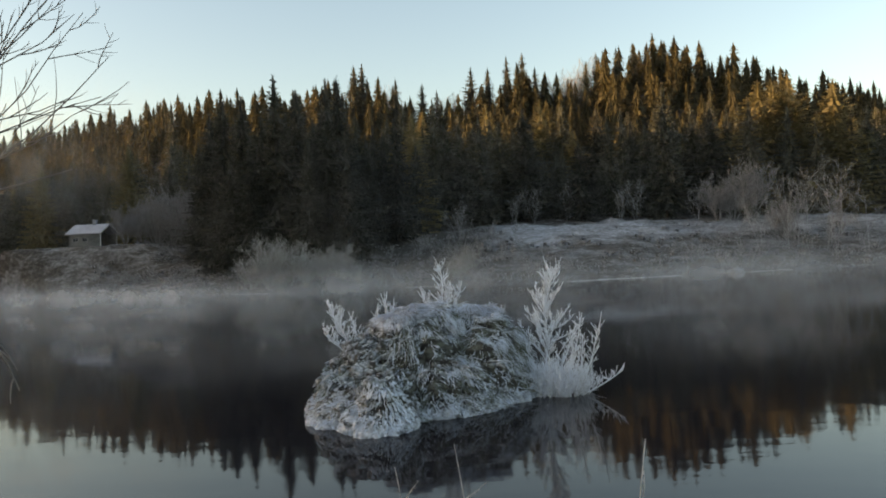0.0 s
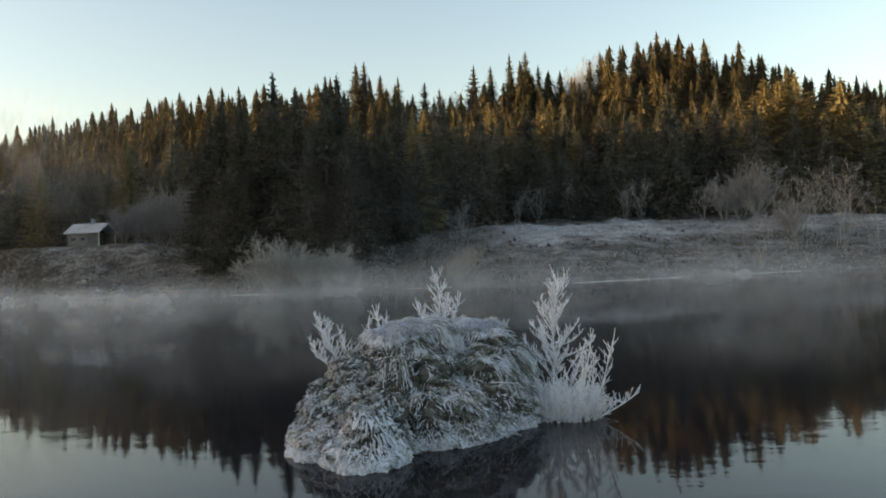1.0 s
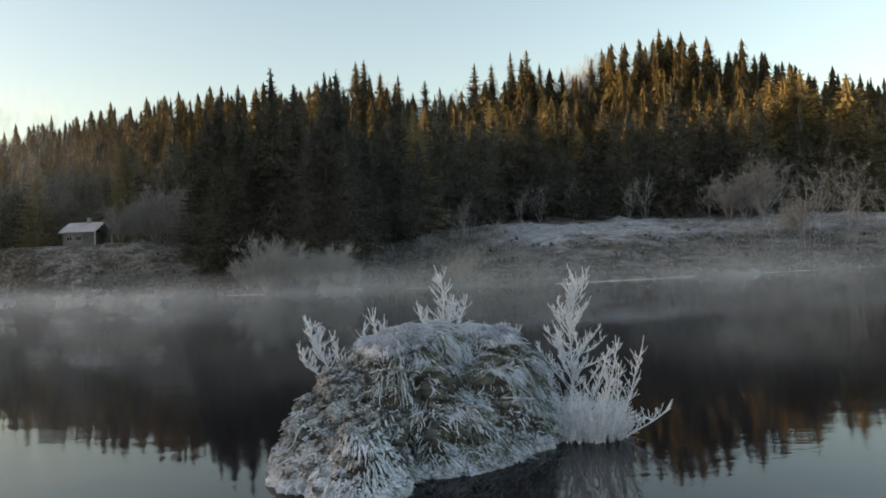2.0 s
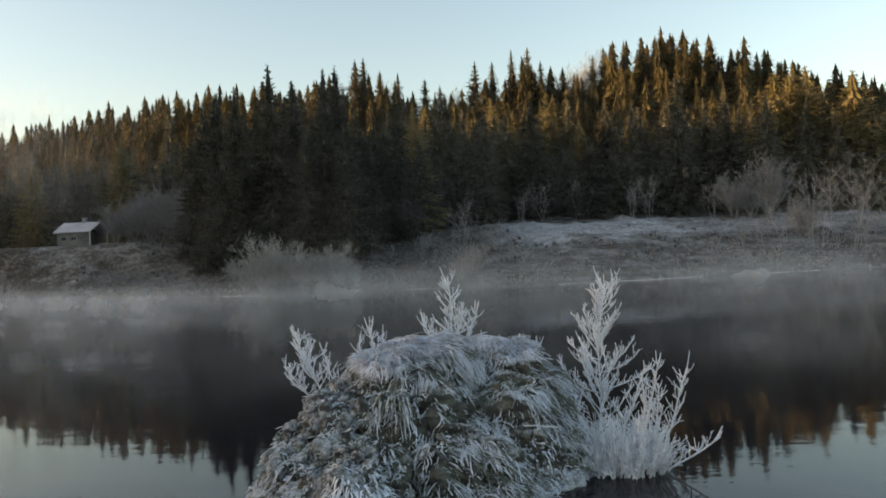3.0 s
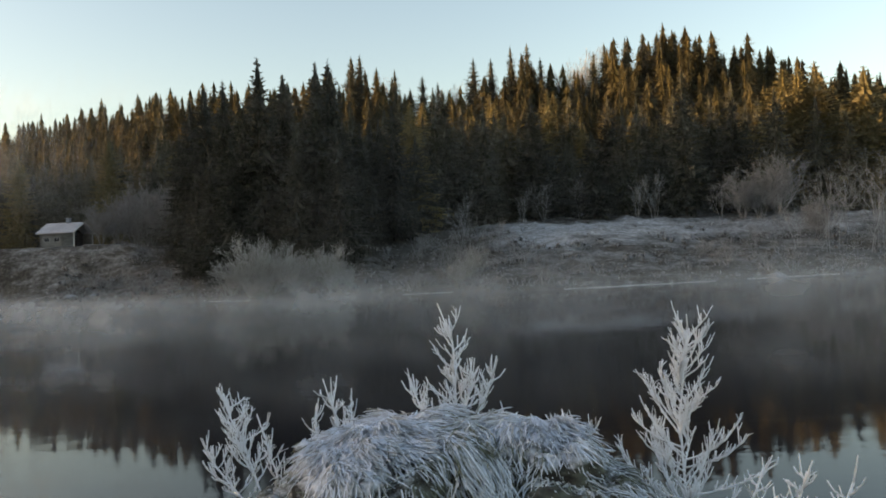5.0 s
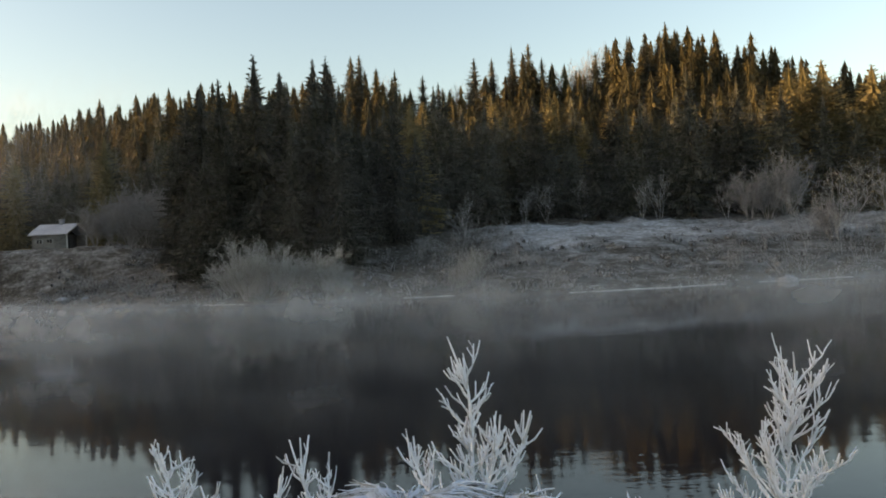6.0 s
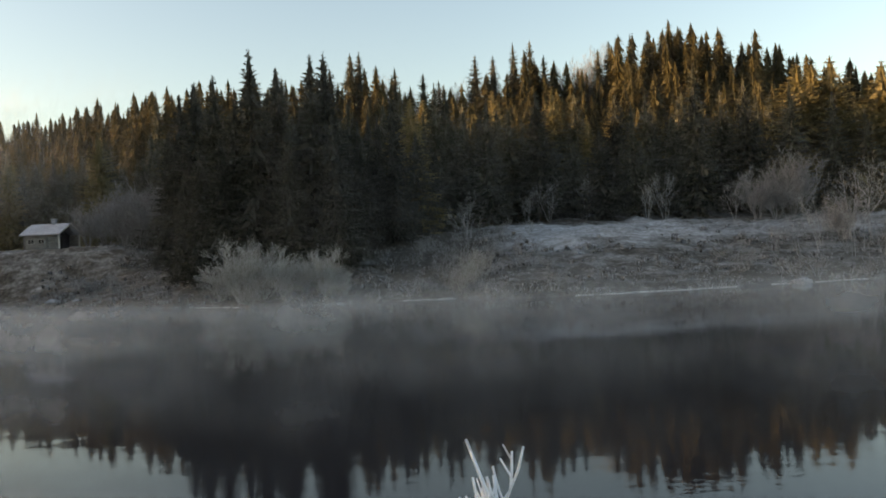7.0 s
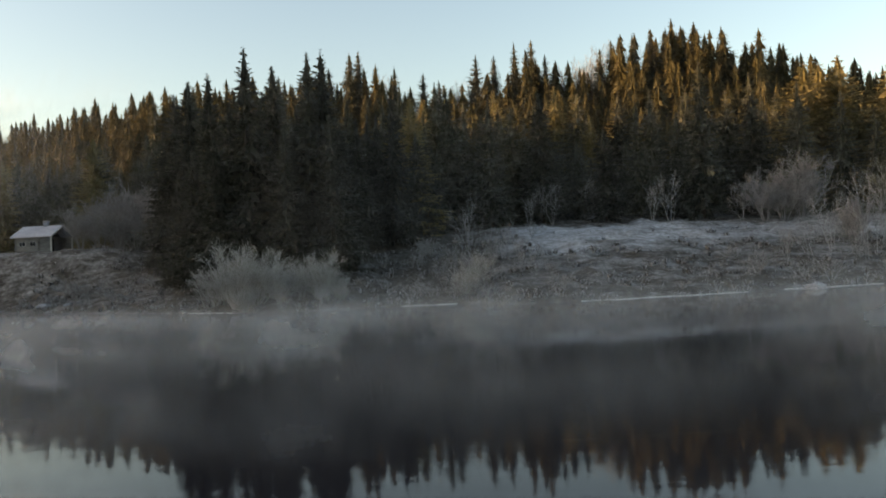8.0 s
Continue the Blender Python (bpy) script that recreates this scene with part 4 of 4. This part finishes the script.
def build_islet():
    islet = holder("river_islet", "grassy earth islet shaggy with hoarfrosted grass, rising from the river", "islet", (0, 0, 0))
    xs = spread([(-2.3, 2.5, 0.022)])
    ys = spread([(9.8, 14.0, 0.022), (14.0, 15.5, 0.06)])
    hgt = [[islet_height(x, y) for x in xs] for y in ys]
    v, f, swell = [], [], []
    for j, y in enumerate(ys):
        for i, x in enumerate(xs):
            z = max(hgt[j][i], -0.3)
            p = Vector((x, y, z))
            v.append(p + slope(x, y) * crust(x, y, z))
            swell.append(crust(x, y, z))
    w = len(xs)
    for j in range(len(ys) - 1):
        for i in range(w - 1):
            q = (j * w + i, j * w + i + 1, (j + 1) * w + i + 1, (j + 1) * w + i)
            if max(v[k].z for k in q) > -0.25:
                f.append(q)
    b = Build()
    b.v, b.f = v, f
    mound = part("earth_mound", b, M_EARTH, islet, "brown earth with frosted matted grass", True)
    rime_shade = []
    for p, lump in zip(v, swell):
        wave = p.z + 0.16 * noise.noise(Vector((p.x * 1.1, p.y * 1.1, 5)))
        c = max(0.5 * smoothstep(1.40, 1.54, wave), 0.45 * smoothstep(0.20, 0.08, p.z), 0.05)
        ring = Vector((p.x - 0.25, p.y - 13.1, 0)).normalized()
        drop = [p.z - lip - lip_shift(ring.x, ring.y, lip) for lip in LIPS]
        # dark bands below the ledge lips: shade of an overhang put into the colour
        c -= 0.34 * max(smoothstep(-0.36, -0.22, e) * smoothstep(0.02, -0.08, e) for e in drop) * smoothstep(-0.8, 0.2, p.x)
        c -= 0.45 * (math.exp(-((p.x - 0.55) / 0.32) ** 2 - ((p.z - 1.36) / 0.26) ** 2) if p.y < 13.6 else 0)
        # proud folds frosted white, the hollows between them coloured dark like shade
        rime_shade.append(c + 1.5 * lump)
    mound.data.attributes.new("rime", "FLOAT", "POINT").data.foreach_set("value", rime_shade)

    rng = random.Random(404)
    grass, mat, moss, puffs = Build(), Build(), Build(), Build()

    def lookup(x, y, table):
        i = min(max((x - xs[0]) / 0.0221, 0), len(xs) - 1.001)
        j = min(max((y - 9.8) / 0.0221, 0), (14.0 - 9.8) / 0.0221) if y < 14.0 else np.interp(y, ys[-26:], range(len(ys) - 26, len(ys))) - 0.001
        i0, j0 = int(i), min(int(j), len(ys) - 2)
        u, t = i - i0, j - j0
        return (table[j0][i0] * (1 - u) + table[j0][i0 + 1] * u) * (1 - t) + (table[j0 + 1][i0] * (1 - u) + table[j0 + 1][i0 + 1] * u) * t

    table = [[max(h, -0.02) + max(-0.05, swell[j * w + i]) * 0.75 for i, h in enumerate(row)] for j, row in enumerate(hgt)]

    def top_of(x, y):
        return max(lookup(x, y, table), 0.0)

    def downhill(x, y):
        e = 0.07
        return Vector((lookup(x - e, y, hgt) - lookup(x + e, y, hgt), lookup(x, y - e, hgt) - lookup(x, y + e, hgt), 0)) / (2 * e)

    def strand(p, way, length, r, pull, jitter, into, lift=0.012, steps=4):
        """A stalk that follows the slope under its own weight."""
        pts = [p.copy()]
        seg = length / steps
        for i in range(steps):
            g = downhill(p.x, p.y)
            steep = g.length
            g = Vector((g.x, g.y, -steep * steep)).normalized() if steep > 0.03 else Vector((0, 0, 0))
            way = (way + g * pull + Vector((rng.uniform(-jitter, jitter), rng.uniform(-jitter, jitter), rng.uniform(-jitter, jitter) * 0.5))).normalized()
            p = p + way * seg
            p.z = max(p.z, top_of(p.x, p.y) + lift * rng.uniform(0.5, 1.4))
            pts.append(p.copy())
        into.tube(pts, [r * 0.8, r, r * 1.05, r * 0.95, r * 0.55] if steps == 4 else [r * 0.85, r, r * 0.9, r * 0.55], 3)

    def cap_at(x, y, z):
        wave = z + 0.12 * noise.noise(Vector((x * 1.1, y * 1.1, 5)))
        saddle = math.exp(-((x - 0.70) / 0.22) ** 2) if y < 13.7 else 0
        return smoothstep(1.46, 1.56, wave) * (1 - saddle)

    def hollow(x, y, z):
        return math.exp(-((x - 0.50) / 0.34) ** 2 - ((z - 1.30) / 0.24) ** 2) if y < 13.5 else 0

    # knobbly rime on the moss, lying along the folds
    count = 0
    while count < 15000:
        x, y = rng.uniform(-2.2, 2.1), rng.uniform(9.9, 14.6)
        z = lookup(x, y, hgt)
        if z < 0.02 or cap_at(x, y, z) > rng.random() or hollow(x, y, z) > rng.random() * 0.8:
            continue
        proud = lookup(x, y, table) - z
        steep = downhill(x, y).length
        if rng.random() > 0.35 + 0.4 * min(steep, 1.6) or proud < rng.uniform(-0.08, 0.04):
            continue
        count += 1
        lie = Vector((-1.0, -0.3, -0.4)) if x < 0.3 else Vector((0.8, -0.4, -0.3))
        way = (lie * rng.choice((1, 1, -0.6)) + Vector((rng.uniform(-0.8, 0.8), rng.uniform(-0.8, 0.8), rng.uniform(-0.4, 0.6)))).normalized()
        strand(Vector((x, y, top_of(x, y) - 0.004)), way, rng.uniform(0.045, 0.11), rng.uniform(0.0045, 0.009), 0.4, 0.8, moss, 0.016, 3)

    # locks of long grass combed down the slope, with bare dark turf between them
    locks = 0
    while locks < 560:
        x, y = rng.uniform(-2.1, 2.1), rng.uniform(9.95, 14.6)
        z = lookup(x, y, hgt)
        if z < 0.10:
            continue
        cap = cap_at(x, y, z)
        g = downhill(x, y)
        side = smoothstep(-0.25, 0.45, x)
        if rng.random() > max(0.75 * side, 0.16) * (1 - 0.9 * hollow(x, y, z)) or cap > 0.6:
            continue
        if noise.noise(Vector((x * 2.3, y * 2.3, z * 4.0))) > 0.16:
            continue
        locks += 1
        heading = g.normalized() if g.length > 0.05 else Vector((1, 0, 0))
        swirl = Vector((noise.noise(Vector((x * 1.5, y * 1.5, z + 11))), noise.noise(Vector((x * 1.5, y * 1.5, z + 21))), 0)) * 2.2
        long = rng.uniform(0.12, 0.28) * (0.7 + 0.5 * side)
        for _ in range(rng.randint(7, 11)):
            spot = Vector((x + rng.gauss(0, 0.035), y + rng.gauss(0, 0.035), 0))
            spot.z = top_of(spot.x, spot.y)
            way = (heading + swirl + Vector((rng.uniform(-0.25, 0.25), rng.uniform(-0.25, 0.25), rng.uniform(0.0, 0.45)))).normalized()
            strand(spot, way, long * rng.uniform(0.7, 1.15), rng.uniform(0.004, 0.008), 0.45, 0.5, grass, 0.02)

    # thatch on the two white caps, swept outward
    cover_count = 0
    while cover_count < 4300:
        x, y = rng.uniform(-1.4, 2.0), rng.uniform(12.2, 14.9)
        z = lookup(x, y, hgt)
        if rng.random() > cap_at(x, y, z):
            continue
        cover_count += 1
        away = Vector((x - (0.0 if x < 0.7 else 1.25), y - 13.5, 0))
        away = away.normalized() if away.length > 0.05 else Vector((1, 0, 0))
        around = Vector((-away.y, away.x, 0)) * (0.9 if x < 0.7 else -0.2)
        way = (away + around + Vector((rng.uniform(-0.3, 0.3), rng.uniform(-0.3, 0.3), 0.1))).normalized()
        edge = cap_at(x, y, z) < 0.95
        strand(Vector((x, y, top_of(x, y))), way, rng.uniform(0.16, 0.34) if edge else rng.uniform(0.12, 0.28), rng.uniform(0.0035, 0.0065), 0.35 if edge else 0.12, 0.3, mat, 0.011)

    # curtains of strands over the hollows below each ledge
    for lip in LIPS:
        for k in range(int(150 * (0.75 + 0.25 * lip))):
            az = -3.3 + 3.9 * rng.random()
            ox, oy = math.cos(az), math.sin(az)
            level = lip + lip_shift(ox, oy, lip) + rng.uniform(-0.04, 0.05)
            r = 0.1
            while r < 3.2 and lookup(0.25 + ox * r, 13.1 + oy * r, hgt) > level:
                r += 0.04
            x, y = 0.25 + ox * (r - 0.05), 13.1 + oy * (r - 0.05)
            if not (9.9 < y < 14.9 and -2.2 < x < 2.4) or noise.noise(Vector((x * 1.3, y * 1.3, lip * 5))) < (-0.05 if x > -0.2 else 0.12):
                continue
            long = (rng.uniform(0.36, 0.62) if x > 0.5 and lip > 1 else rng.uniform(0.2, 0.4)) * (1.0 if lip > 0.6 else 0.75)
            for _ in range(9):
                out = Vector((ox, oy, 0)) * 0.55 + Vector((rng.uniform(-0.2, 0.2), rng.uniform(-0.2, 0.2), rng.uniform(-0.1, 0.25)))
                spot = Vector((x + rng.gauss(0, 0.04), y + rng.gauss(0, 0.04), 0))
                spot.z = top_of(spot.x, spot.y) + 0.02
                strand(spot, out.normalized(), long * rng.uniform(0.7, 1.1), rng.uniform(0.004, 0.0075), 0.75, 0.2, grass, 0.02)

    # the thick white fringe of the low front hummock
    for _ in range(700):
        a, r = rng.uniform(-3.5, 0.5), math.sqrt(rng.random()) * 0.56
        x, y = -0.50 + math.cos(a) * r, 10.55 + math.sin(a) * r * 0.92
        if lookup(x, y, hgt) < 0.05:
            continue
        way = Vector((math.cos(a) * 0.4, math.sin(a) * 0.4, -0.2)) + Vector((rng.uniform(-0.6, 0.6), rng.uniform(-0.6, 0.6), rng.uniform(-0.2, 0.5)))
        strand(Vector((x, y, top_of(x, y))), way.normalized(), rng.uniform(0.07, 0.22), rng.uniform(0.006, 0.0125), 0.9, 0.35, puffs, 0.03)

    # white crystals piled along the waterline and over the low side hummocks
    rim = 0
    while rim < 5200:
        x, y = rng.uniform(-2.2, 2.4), rng.uniform(9.85, 14.0)
        z = lookup(x, y, hgt)
        near_foot = smoothstep(-0.3, -0.8, x) * smoothstep(12.4, 11.0, y)
        if not -0.02 < z < 0.15 + 0.28 * near_foot + 0.42 * smoothstep(1.05, 1.5, x) * smoothstep(13.6, 13.0, y) + 0.1 * noise.noise(Vector((x * 3, y * 3, 2))):
            continue
        rim += 1
        out = downhill(x, y)
        out = out.normalized() if out.length > 0.05 else Vector((0, -1, 0))
        way = (out + Vector((rng.uniform(-0.7, 0.7), rng.uniform(-0.7, 0.7), rng.uniform(-0.1, 0.8)))).normalized()
        strand(Vector((x, y, max(top_of(x, y), 0.0))), way, rng.uniform(0.03, 0.10), rng.uniform(0.007, 0.014), 0.3, 0.4, puffs, 0.012, 3)
    tagged(part("moss_crust", moss, M_FROST_CRUST, islet, "knobbly rimed moss, grey-green and white"), kind="stuff")
    tagged(part("frost_fringe", puffs, M_FROST_PUFF, islet, "thick white frost crystals along the foot"), kind="stuff")
    tagged(part("grass_mat", mat, M_FROST_MAT, islet, "flat frost-white mat of bent grass"), kind="stuff")
    g = part("hanging_grass", grass, M_FROST_GRASS, islet, "long drooping grass blades coated in white frost")
    tagged(g, kind="stuff")
    return islet


build_islet()


def candelabra(build, rng, base, way, length, branches, reach, radius, start=0.2, tops=3, rise=0.17):
    """A frosted stem with side branches that curve upward, each set with short knobby twigs."""
    d = Vector(way).normalized()
    pts = [base.copy()]
    for i in range(6):
        d = (d + Vector((rng.uniform(-0.19, 0.19), rng.uniform(-0.19, 0.19), 0.05))).normalized()
        pts.append(pts[-1] + d * length / 6)
    drift = base + Vector(way).normalized() * length - pts[-1]
    pts = [p + drift * (i / 6) for i, p in enumerate(pts)]
    build.tube(pts, [radius * (1.15 - 0.07 * i) for i in range(7)], 5)
    for k in range(branches):
        f = start + (0.97 - start) * (k + rng.random() * 0.6) / branches
        i = min(int(f * 6), 5)
        p = pts[i].lerp(pts[i + 1], f * 6 - i)
        az = k * 2.4 + rng.uniform(-0.9, 0.9)
        ln = reach * (1.04 - 0.84 * f) * rng.uniform(0.45, 1.2)
        b = Vector((math.cos(az), math.sin(az), rng.uniform(0.2, 0.95))).normalized()
        line = [p.copy()]
        for j in range(4):
            b = (b + Vector((rng.uniform(-0.2, 0.2), rng.uniform(-0.2, 0.2), rng.uniform(-0.1, 0.1))) * 1.5 + Vector((0, 0, rise))).normalized()
            line.append(line[-1] + b * ln / 4)
        r = radius * 0.72
        build.tube(line, [r, r, r * 0.95, r * 0.9, r * 0.7], 4)
        for j in range(max(2, int(ln / 0.036))):
            g = rng.uniform(0.25, 1.0) * 4
            jj = min(int(g), 3)
            q = line[jj].lerp(line[jj + 1], g - jj)
            w = ((line[jj + 1] - line[jj]).normalized() + Vector((rng.uniform(-0.8, 0.8), rng.uniform(-0.8, 0.8), rng.uniform(0.0, 0.7)))).normalized()
            tl = rng.uniform(0.04, 0.15)
            end = q + (w + Vector((0, 0, 0.25))) * tl
            build.tube([q, q + w * tl * 0.6, end], [r * 0.68, r * 0.66, r * 0.5], 4)
            if rng.random() < 0.35:
                for _ in range(2):
                    o = (w + Vector((rng.uniform(-1, 1), rng.uniform(-1, 1), rng.uniform(-0.2, 0.8)))).normalized() * tl * rng.uniform(0.4, 0.8)
                    m = q.lerp(end, rng.uniform(0.3, 0.9))
                    build.tube([m, m + o], [r * 0.6, r * 0.45], 3)
    for k in range(tops):
        p = pts[-1].lerp(pts[-2], rng.random())
        w = (d + Vector((rng.uniform(-0.45, 0.45), rng.uniform(-0.3, 0.3), 0.3))).normalized()
        ln = min(0.30, length * 0.34) * rng.uniform(0.6, 1.0)
        build.tube([p, p + w * ln * 0.5, p + (w + Vector((0, 0, 0.1))) * ln], [radius * 0.7, radius * 0.65, radius * 0.45], 4)


def frosted_shrub(name, label, seed, stems, radius, extra=None):
    """stems: base point, way, length, number of branches, their reach, bare share at the foot, leaders at the top."""
    rng = random.Random(seed)
    origin = Vector(stems[0][0])
    shrub = holder(name, label, "shrub", origin, "shrubs on the islet")
    for base, way, length, branches, reach, start, tops in stems:
        b = Build()
        candelabra(b, rng, Vector(base) - origin, way, length, branches, reach, radius, start, tops)
        part("stem", b, M_FROST_TWIG, shrub, smooth=True)
    if extra:
        extra(shrub, rng, origin)
    return shrub


frosted_shrub("willow_shrub", "bare willow shrub thick with white hoarfrost crowning the islet", 61,
              (((0.53, 13.64, 1.38), (-0.02, 0.06, 1.04), 1.06, 22, 0.40, 0.2, 6), ((0.54, 13.62, 1.40), (0.50, 0.1, 0.85), 0.72, 11, 0.28, 0.35, 2), ((0.42, 13.6, 1.40), (-0.5, 0.0, 0.9), 0.56, 9, 0.26, 0.35, 2),
               ((0.68, 13.5, 1.38), (1.0, 0.0, 0.6), 0.42, 7, 0.22, 0.35, 1), ((0.55, 13.55, 1.40), (0.25, -0.1, 1), 0.66, 11, 0.26, 0.25, 3)), 0.012)
frosted_shrub("willow_shrub", "frosted bare shrub leaning out over the water", 62,
              (((-1.15, 13.9, 0.35), (-0.75, 0.60, 1.42), 1.70, 30, 0.60, 0.42, 1), ((-1.20, 13.85, 0.40), (-0.70, 0.2, 0.80), 1.20, 20, 0.46, 0.45, 1), ((-1.10, 13.9, 0.40), (-0.25, 0.15, 1), 1.05, 11, 0.28, 0.55, 1), ((-1.0, 13.85, 0.45), (0.12, 0.1, 1), 0.85, 9, 0.22, 0.6, 1)), 0.0115)
frosted_shrub("willow_shrub", "small frosted bare shrub on the islet's shoulder", 63,
              (((-0.62, 13.8, 0.95), (-0.04, 0.1, 1), 0.88, 13, 0.24, 0.5, 3), ((-0.56, 13.8, 0.95), (0.12, 0.1, 1), 0.78, 9, 0.2, 0.55, 1), ((-0.68, 13.75, 0.95), (-0.16, 0.1, 0.9), 0.70, 9, 0.2, 0.55, 1)), 0.011)
frosted_shrub("willow_shrub", "short frosted stalks on the islet's crest", 64,
              (((1.38, 13.2, 1.35), (0.1, 0, 1), 0.28, 6, 0.14, 0.4, 2), ((1.5, 13.15, 1.32), (0.6, 0, 0.7), 0.32, 6, 0.14, 0.4, 1), ((1.42, 13.2, 1.35), (0.4, 0, 1), 0.27, 6, 0.14, 0.4, 1)), 0.010)


def skirt(shrub, rng, origin):
    """Dense upright frosted stalks round the foot of the shrub."""
    b = Build()
    for k in range(520):
        a = rng.uniform(0, 6.283)
        r = 0.62 * math.sqrt(rng.random())
        p = Vector((2.62 + math.cos(a) * r, 12.75 + math.sin(a) * r * 0.8, -0.05))
        h = rng.uniform(0.3, 0.95) * (1.08 - 0.75 * r)
        d = Vector((math.cos(a) * r * 0.7 + rng.uniform(-0.4, 0.4), math.sin(a) * r * 0.7 + rng.uniform(-0.4, 0.4), 1))
        grow(b, rng, p - origin, d, h, 0.0115, 1, 0.0, 0.6, 6, 0.24, 0.75, 3)
    part("stalk_clump", b, M_FROST_TWIG, shrub, "dense white frosted stalks")


frosted_shrub("frosted_sapling", "frost-white bare sapling with a dense skirt of stalks beside the islet", 66,
              (((2.46, 13.45, -0.05), (0.30, 0.33, 2.35), 2.40, 60, 1.0, 0.2, 5), ((2.55, 13.0, -0.05), (0.40, 0, 1), 1.35, 16, 0.40, 0.3, 1), ((2.9, 12.6, -0.05), (0.18, -0.05, 1), 1.15, 14, 0.28, 0.35, 1),
               ((2.76, 12.4, -0.05), (0.26, -0.20, 1.48), 1.52, 15, 0.26, 0.4, 1), ((2.92, 12.45, -0.05), (0.46, -0.19, 1.38), 1.46, 14, 0.26, 0.4, 1), ((3.05, 12.45, 0.0), (1.0, -0.1, 0.60), 0.85, 9, 0.26, 0.3, 1), ((2.75, 12.5, -0.05), (0.10, -0.1, 1), 1.15, 12, 0.26, 0.3, 1),
               ((2.3, 12.7, -0.05), (-0.25, -0.1, 1), 0.95, 10, 0.28, 0.3, 1)), 0.012, skirt)


def stick():
    b = Build()
    b.tube([Vector((1.25, 12.1, 0.74)), Vector((1.5, 12.0, 0.76)), Vector((1.78, 11.9, 0.75))], [0.009, 0.008, 0.006], 6)
    return tagged(part("stick", b, M_FROST_TWIG, None, smooth=True), "straight frosted stick jutting from the islet's grass", "stick")


stick()


# ---- near bank, beside the path ----
def near_branches():
    rng = random.Random(88)
    tree = holder("birch_sapling", "bare birch sapling with thin grey twigs on the near bank", "tree", (-0.66, 1.22, 0.3))
    o = Vector((-0.66, 1.22, 0.3))
    b = Build()
    b.tube([Vector((0, 0, -0.2)), Vector((0.02, 0.05, 1.6)), Vector((0.05, 0.1, 3.6))], [0.03, 0.024, 0.012], 8)
    part("trunk", b, M_NEAR_TWIG, tree, smooth=True)
    for base, way, length, r, depth, kids, up in (((-0.62, 1.46, 2.88), (0.33, 0.04, 0.36), 0.64, 0.0034, 2, 5, 0.24), ((-0.62, 1.42, 3.06), (0.30, 0.06, 0.20), 0.46, 0.0032, 2, 4, 0.26), ((-0.62, 1.5, 3.13), (0.28, 0.02, 0.18), 0.42, 0.0030, 2, 4, 0.24),
                                                  ((-0.62, 1.52, 3.0), (0.28, 0.0, 0.10), 0.36, 0.0030, 1, 4, 0.22), ((-0.62, 1.48, 2.95), (0.34, 0.03, 0.06), 0.46, 0.0030, 1, 4, 0.22), ((-0.62, 1.50, 2.80), (0.34, 0.03, 0.06), 0.34, 0.0042, 0, 0, 0.05),
                                                  ((-0.62, 1.47, 2.80), (0.36, 0.02, 0.26), 0.62, 0.0030, 2, 4, 0.16), ((-0.62, 1.55, 2.92), (0.34, 0.02, 0.30), 0.56, 0.0030, 2, 4, 0.16), ((-0.62, 1.50, 2.86), (0.52, -0.02, 0.20), 0.62, 0.0028, 1, 4, 0.20), ((-0.62, 1.5, 2.52), (0.18, 0.0, -0.05), 0.30, 0.0048, 1, 3, -0.75)):
        b = Build()
        grow(b, rng, Vector(base) - o, Vector(way), length, r, depth, up, 0.55, kids, 0.40, 0.62, 4)
        part("branch", b, M_NEAR_TWIG, tree, smooth=True)
    shrub = holder("dry_stalks", "thin dry grey stalks on the near bank", "shrub", (0.9, 1.0, 0.2))
    o = Vector((0.9, 1.0, 0.2))
    for base, way, length, spread_angle in (((0.86, 1.5, 0.1), (0.0, 0.0, 1), 2.02, 0.8), ((0.80, 1.52, 0.1), (-0.02, 0.0, 1), 1.93, 1.15), ((1.15, 1.5, 0.1), (0.02, 0, 1), 2.02, 0.6), ((0.72, 1.6, 0.1), (-0.01, 0, 1), 1.86, 1.0)):
        b = Build()
        grow(b, rng, Vector(base) - o, Vector(way), length, 0.0042, 2, 0.1, 0.5, 7, 0.11, spread_angle, 4)
        part("stalk", b, M_DRY_STALK, shrub, smooth=True)


near_branches()

# the patterns from which copies were made are not part of the place
for pattern in (*NEAR_MASTERS, *HILL_MASTERS, *GOLD_MASTERS, *BUSH, *GREY_BUSH, *SCRUB, *BIRCH, *PALE_BIRCH):
    for o in (*pattern.children_recursive, pattern):
        bpy.data.objects.remove(o)
